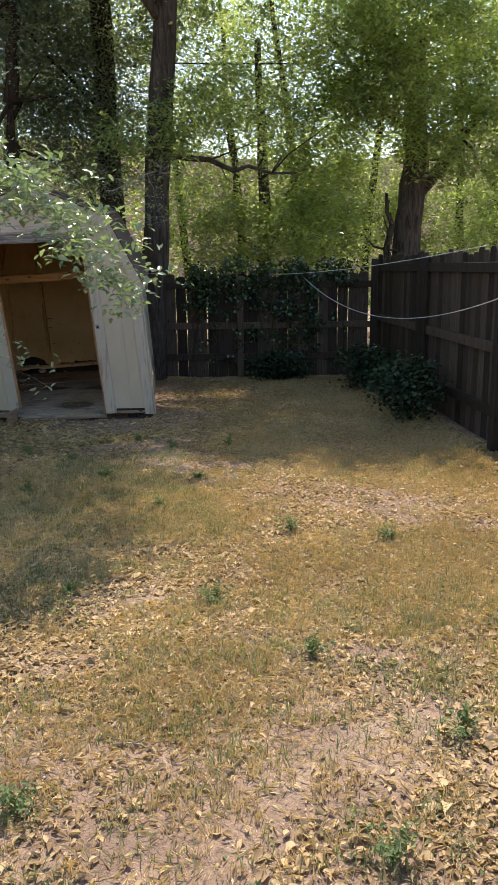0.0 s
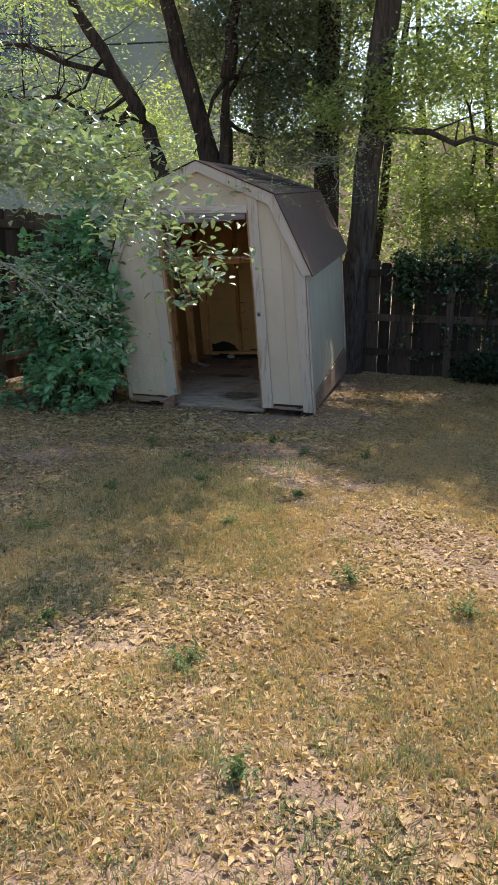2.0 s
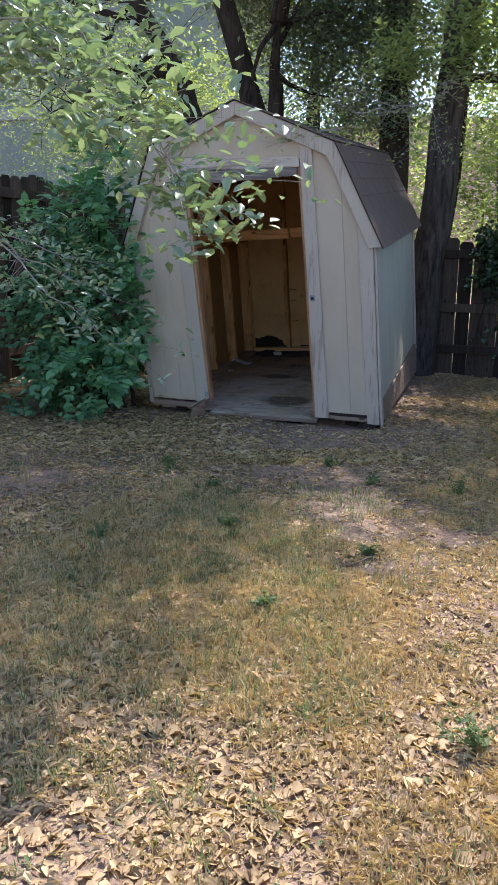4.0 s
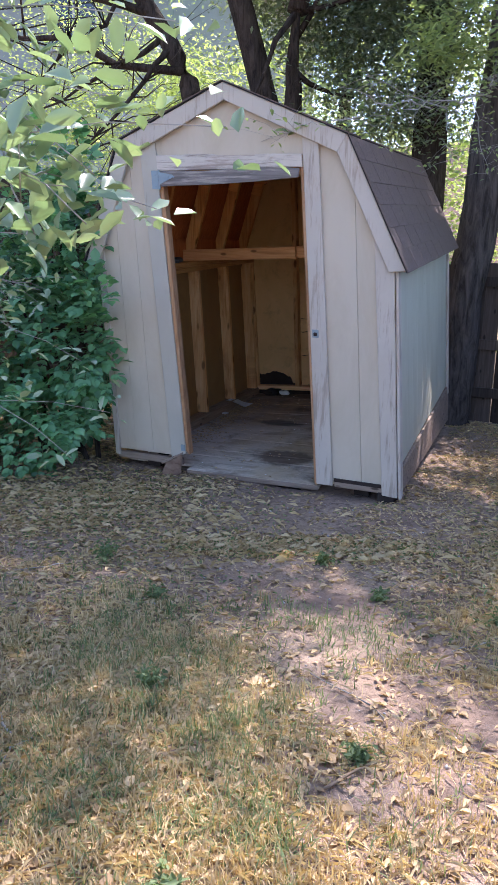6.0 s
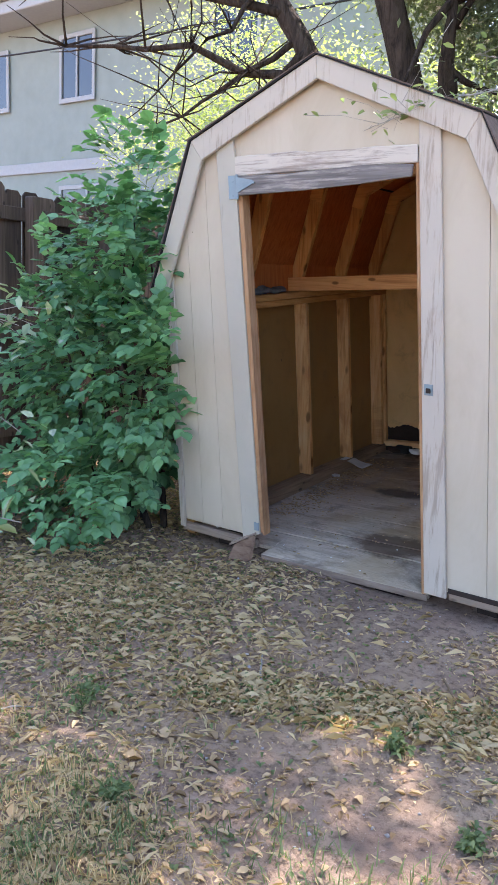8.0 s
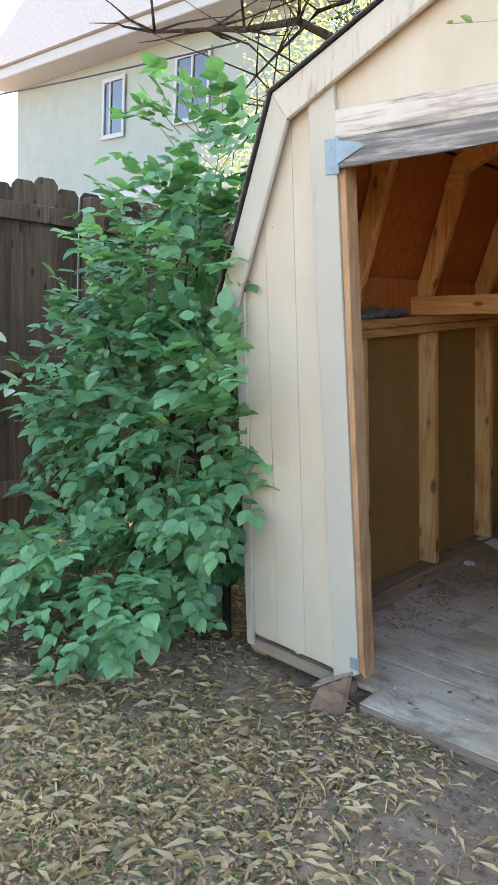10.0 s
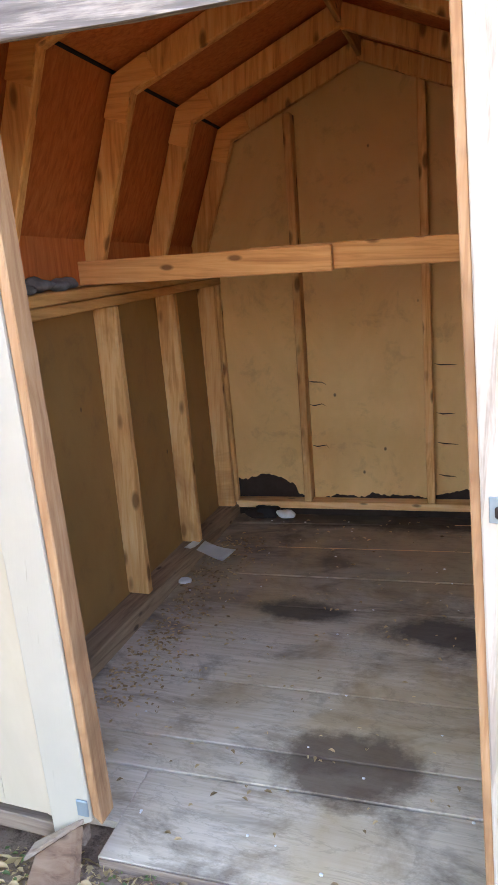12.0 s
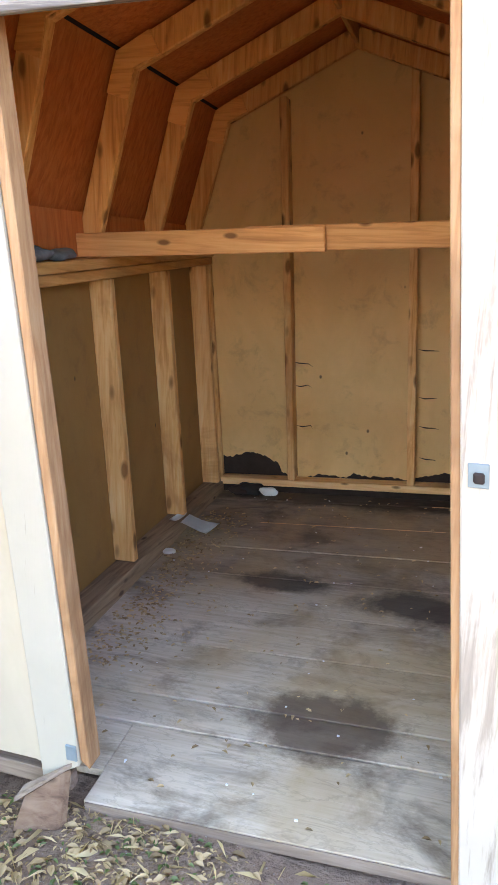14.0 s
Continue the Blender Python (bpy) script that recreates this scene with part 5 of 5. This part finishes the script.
    for x, zs in ((-0.335, (0.41, 0.62, 0.74)), (0.29, (0.26, 0.42, 0.565, 0.80))):
        for z in zs:
            bm = bmesh.new()
            tube(bm, [S(x - 0.03, DEPTH - 0.016, z + 0.006), S(x, DEPTH - 0.02, z), S(x + 0.03 + 0.015 * rng.random(), DEPTH - 0.014, z - 0.006 + 0.014 * rng.random()), S(x + 0.05 + 0.03 * rng.random(), DEPTH - 0.013, z + 0.012 * rng.normal())], [0.0008, 0.0035, 0.002, 0.0006], 5)
            part("cobweb", bm, ROT, shed, "dusty dark cobweb by a nail")
    for k, (x, y, z, r, mat) in enumerate(((-0.60, 2.31, 0.075, 0.045, TAR), (-0.50, 2.30, 0.07, 0.03, PAPER), (-0.66, 2.30, 0.07, 0.035, ROT))):
        bm = bmesh.new()
        bmesh.ops.create_icosphere(bm, subdivisions=3, radius=r)
        for v in bm.verts:
            v.co *= 1 + 0.5 * noise.noise(v.co * 30 + Vector((k * 3, 1, 0)))
            v.co.x *= 1.5
            v.co.z *= 0.8
        bmesh.ops.translate(bm, verts=bm.verts, vec=S(x, y, deck(y) + r * 0.55))
        whole("debris_clump", bm, mat, "dark clump of debris in the back corner" if mat != PAPER else "pale scrap of torn plastic in the back corner", "debris", "debris in the shed", smooth=True)


build_shed_details()


def build_floor_litter():
    rng = np.random.default_rng(83)
    x = np.concatenate([-0.74 + np.abs(rng.normal(0, 0.12, 700)), rng.uniform(-0.7, 0.7, 260)])
    y = np.concatenate([rng.uniform(0.55, 2.0, 700), rng.uniform(0.08, 2.3, 260)])
    pts = np.array([tuple(S(a, b, deck(b) + 0.0035)) for a, b in zip(x, y)])
    me = leaves_mesh("floor_litter", pts, 0.018, DRY_LEAF, rng, 5.0, "leaf", 0.0, 0.3)
    tagged(new("floor_litter", me), "dry leaf bits and crumbs on the shed floor", "litter", "", "stuff")
    bm = bmesh.new()
    for _ in range(45):
        y = float(rng.uniform(0.1, 2.3))
        c = S(float(rng.uniform(-0.7, 0.7)), y, deck(y) + 0.003)
        bmesh.ops.create_icosphere(bm, subdivisions=1, radius=float(rng.uniform(0.002, 0.006)), matrix=Matrix.Translation(c) @ Matrix.Diagonal((1, 1, 0.5, 1)))
    whole("floor_grit", bm, PAPER, "small pale grit and chips on the shed floor", "grit", "", "stuff")


build_floor_litter()


def build_twigs():
    rng = np.random.default_rng(84)
    for k in range(46):
        x, y = float(rng.uniform(-0.2, 3.4)), float(rng.uniform(-6.9, -0.5))
        a = float(rng.uniform(0, math.tau))
        ln = float(rng.uniform(0.08, 0.32))
        pts = []
        for i in range(6):
            px, py = x + math.cos(a) * ln * i / 5, y + math.sin(a) * ln * i / 5
            pts.append((px + rng.normal(0, 0.006), py + rng.normal(0, 0.006), ground_height(px, py) + 0.007 + abs(rng.normal(0, 0.003))))
        bm = bmesh.new()
        r = float(rng.uniform(0.0025, 0.006))
        tube(bm, pts, [r * (1 - 0.12 * i) for i in range(6)], 5)
        if k % 3 == 0:
            q = Vector(pts[2])
            e = q + Vector((math.cos(a + 0.8), math.sin(a + 0.8), 0.03)) * ln * 0.4
            tube(bm, [q, e], [r * 0.7, r * 0.3], 4)
        whole("twig", bm, DRYTWIG if k % 4 else TWIG, "dry fallen twig on the dirt", "twig", "twigs on the ground", smooth=True)


build_twigs()


def build_shrub(at, size, seed, label):
    rng = np.random.default_rng(seed)
    b = thing("shrub", at, label, "shrub", "shrubs along the fence")
    bm = bmesh.new()
    for k in range(6):
        e = Vector(at) + Vector((rng.normal(0, size[0] * 0.4), rng.normal(0, size[1] * 0.4), size[2] * 1.6))
        tube(bm, limb_points(at, e, 4, 0.04, rng), [0.014, 0.012, 0.01, 0.007, 0.003], 5)
    part("stem", bm, BARK_DARK, b, "", "stuff")
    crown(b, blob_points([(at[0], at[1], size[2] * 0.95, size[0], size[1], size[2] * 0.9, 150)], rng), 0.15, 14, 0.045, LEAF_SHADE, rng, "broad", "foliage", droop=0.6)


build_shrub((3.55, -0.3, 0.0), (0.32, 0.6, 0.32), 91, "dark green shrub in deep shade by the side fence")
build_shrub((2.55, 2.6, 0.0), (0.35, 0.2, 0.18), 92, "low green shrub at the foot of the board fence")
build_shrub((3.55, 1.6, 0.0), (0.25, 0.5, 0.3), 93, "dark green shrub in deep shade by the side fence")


def build_weeds():
    """Separate green weeds, each a rosette of small leaves on short stalks."""
    rng = np.random.default_rng(95)
    spots = [(1.62, -6.35), (1.15, -6.6), (1.36, -6.65), (1.95, -6.25), (2.35, -5.6), (1.95, -5.1), (0.95, -5.9), (0.62, -6.5), (2.7, -5.0), (1.5, -4.6), (0.9, -4.4),
             (0.45, -1.75), (1.25, -1.35), (0.95, -1.15), (0.7, -2.4), (1.1, -3.1), (0.3, -2.7), (1.45, -2.4), (2.0, -3.6), (2.6, -3.9), (0.2, -3.5), (1.7, -1.4), (0.05, -1.5)]
    for x, y in spots:
        x, y = x + rng.normal(0, 0.05), y + rng.normal(0, 0.05)
        g = ground_height(x, y)
        w = thing("weed", (x, y, g), "small green weed growing in the dirt", "weed", "weeds")
        h = rng.uniform(0.04, 0.11)
        bm = bmesh.new()
        tips = []
        for _ in range(9):
            e = Vector((x, y, g)) + Vector((rng.normal(0, h * 0.5), rng.normal(0, h * 0.5), h * rng.uniform(0.4, 1.1)))
            tube(bm, [(x, y, g - 0.004), Vector((x, y, g)).lerp(e, 0.5) + Vector((0, 0, h * 0.15)), e], [0.0016, 0.0012, 0.0006], 4)
            tips += [e, e.lerp(Vector((x, y, g)), 0.3), e.lerp(Vector((x, y, g)), 0.55)]
        part("stalk", bm, GRASS, w, "", "stuff")
        crown(w, np.array([tuple(p) for p in tips]), 0.014, 6, 0.020, GRASS, rng, "leaf", "foliage", flat=0.3)


build_weeds()


def build_pebbles():
    """Grit and small stones on the dirt, far too many to count."""
    rng = np.random.default_rng(96)
    n = 9000
    x, y = rng.uniform(-2.5, 3.8, n), rng.uniform(-7.4, 2.6, n)
    keep = ~((np.abs(x - SHIFT) < 0.95) & (y > -0.02) & (y < DEPTH))
    x, y = x[keep], y[keep]
    n = len(x)
    z = np.array([ground_height(a, b) for a, b in zip(x, y)])
    r = 0.0022 + 0.007 * rng.random(n) ** 4
    o = np.array([(1, 0, 0), (0, 1, 0), (-1, 0, 0), (0, -1, 0), (0, 0, 0.7), (0, 0, -0.7)], float)
    v = np.column_stack([x, y, z + r * 0.3])[:, None, :] + o[None] * r[:, None, None] * rng.uniform(0.6, 1.3, (n, 6, 1))
    f = (np.arange(n)[:, None, None] * 6 + np.array([(0, 1, 4), (1, 2, 4), (2, 3, 4), (3, 0, 4), (1, 0, 5), (2, 1, 5), (3, 2, 5), (0, 3, 5)])[None]).reshape(-1, 3)
    me = bpy.data.meshes.new("pebbles")
    me.vertices.add(n * 6)
    me.vertices.foreach_set("co", v.reshape(-1).astype(np.float32))
    me.loops.add(len(f) * 3)
    me.loops.foreach_set("vertex_index", f.reshape(-1).astype(np.int32))
    me.polygons.add(len(f))
    me.polygons.foreach_set("loop_start", np.arange(0, len(f) * 3, 3, dtype=np.int32))
    me.update(calc_edges=True)
    me.materials.append(PEBBLE)
    tagged(new("pebbles", me), "small pale pebbles and grit in the dirt", "pebbles", "", "stuff")


build_pebbles()


# ---- pieces: floor planks and shingles ----
def build_planks():
    rng = np.random.default_rng(71)
    seams = (0.03, 0.345, 0.485, 0.79, 1.065, 1.345, 1.62, 1.93, 2.24, 2.38)

    def slab(x0, x1, y0, y1, lift, mat, name="plank", label="", thick=0.02):
        bm = bmesh.new()
        c = [(x0, y0), (x1, y0), (x1, y1), (x0, y1)]
        c = [(x, y + 0.055 * x) for x, y in c]
        hexa(bm, [S(x, y, deck(y) - thick) for x, y in c] + [S(x, y, deck(y) + lift) for x, y in c], 0.0015)
        return part(name, bm, mat, FLOOR_BASE, label)

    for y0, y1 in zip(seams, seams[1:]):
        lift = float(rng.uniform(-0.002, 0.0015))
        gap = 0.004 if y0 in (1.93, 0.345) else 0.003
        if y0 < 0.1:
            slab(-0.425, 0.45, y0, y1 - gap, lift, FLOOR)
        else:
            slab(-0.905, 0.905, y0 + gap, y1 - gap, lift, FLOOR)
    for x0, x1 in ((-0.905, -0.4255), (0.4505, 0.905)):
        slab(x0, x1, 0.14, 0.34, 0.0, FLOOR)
    slab(-0.42, 0.445, 0.022, 0.0285, -0.002, RAW_EDGE, "plank_edge", "raw splintered front edge of the floor", 0.03)
    slab(-0.45, 0.40, 1.925, 1.9315, 0.0012, STUD_X, "pale_splinter", "pale fresh splinter line between two floor boards", 0.004)
    slab(0.33, 0.60, 2.236, 2.241, 0.0012, STUD_X, "pale_splinter", "pale fresh splinter line between two floor boards", 0.004)


def build_shingles():
    rng = np.random.default_rng(72)
    for (sgn, low), (roof, lo, d, n, length, rows) in COURSES.items():
        step = length / rows
        for r in range(rows):
            cols = 8
            off = 0.5 * (r % 2)
            for c in range(-1, cols + 1):
                y0 = -0.052 + (DEPTH + 0.104) * (c + off) / cols
                y1 = y0 + (DEPTH + 0.104) / cols - 0.006
                y0, y1 = max(y0, -0.052), min(y1, DEPTH + 0.052)
                if y1 - y0 < 0.02:
                    continue
                a = lo + d * (r * step - 0.014)
                b = lo + d * min((r + 1) * step + 0.02, length)
                lift = 0.011 + float(rng.uniform(0, 0.002))
                q = [a + n * 0.0075, b + n * 0.0065, b + n * 0.009, a + n * (lift + 0.002)]
                part("shingle", prism([tuple(p) for p in q], y0, y1, S), SHINGLE, roof)


build_planks()
build_shingles()
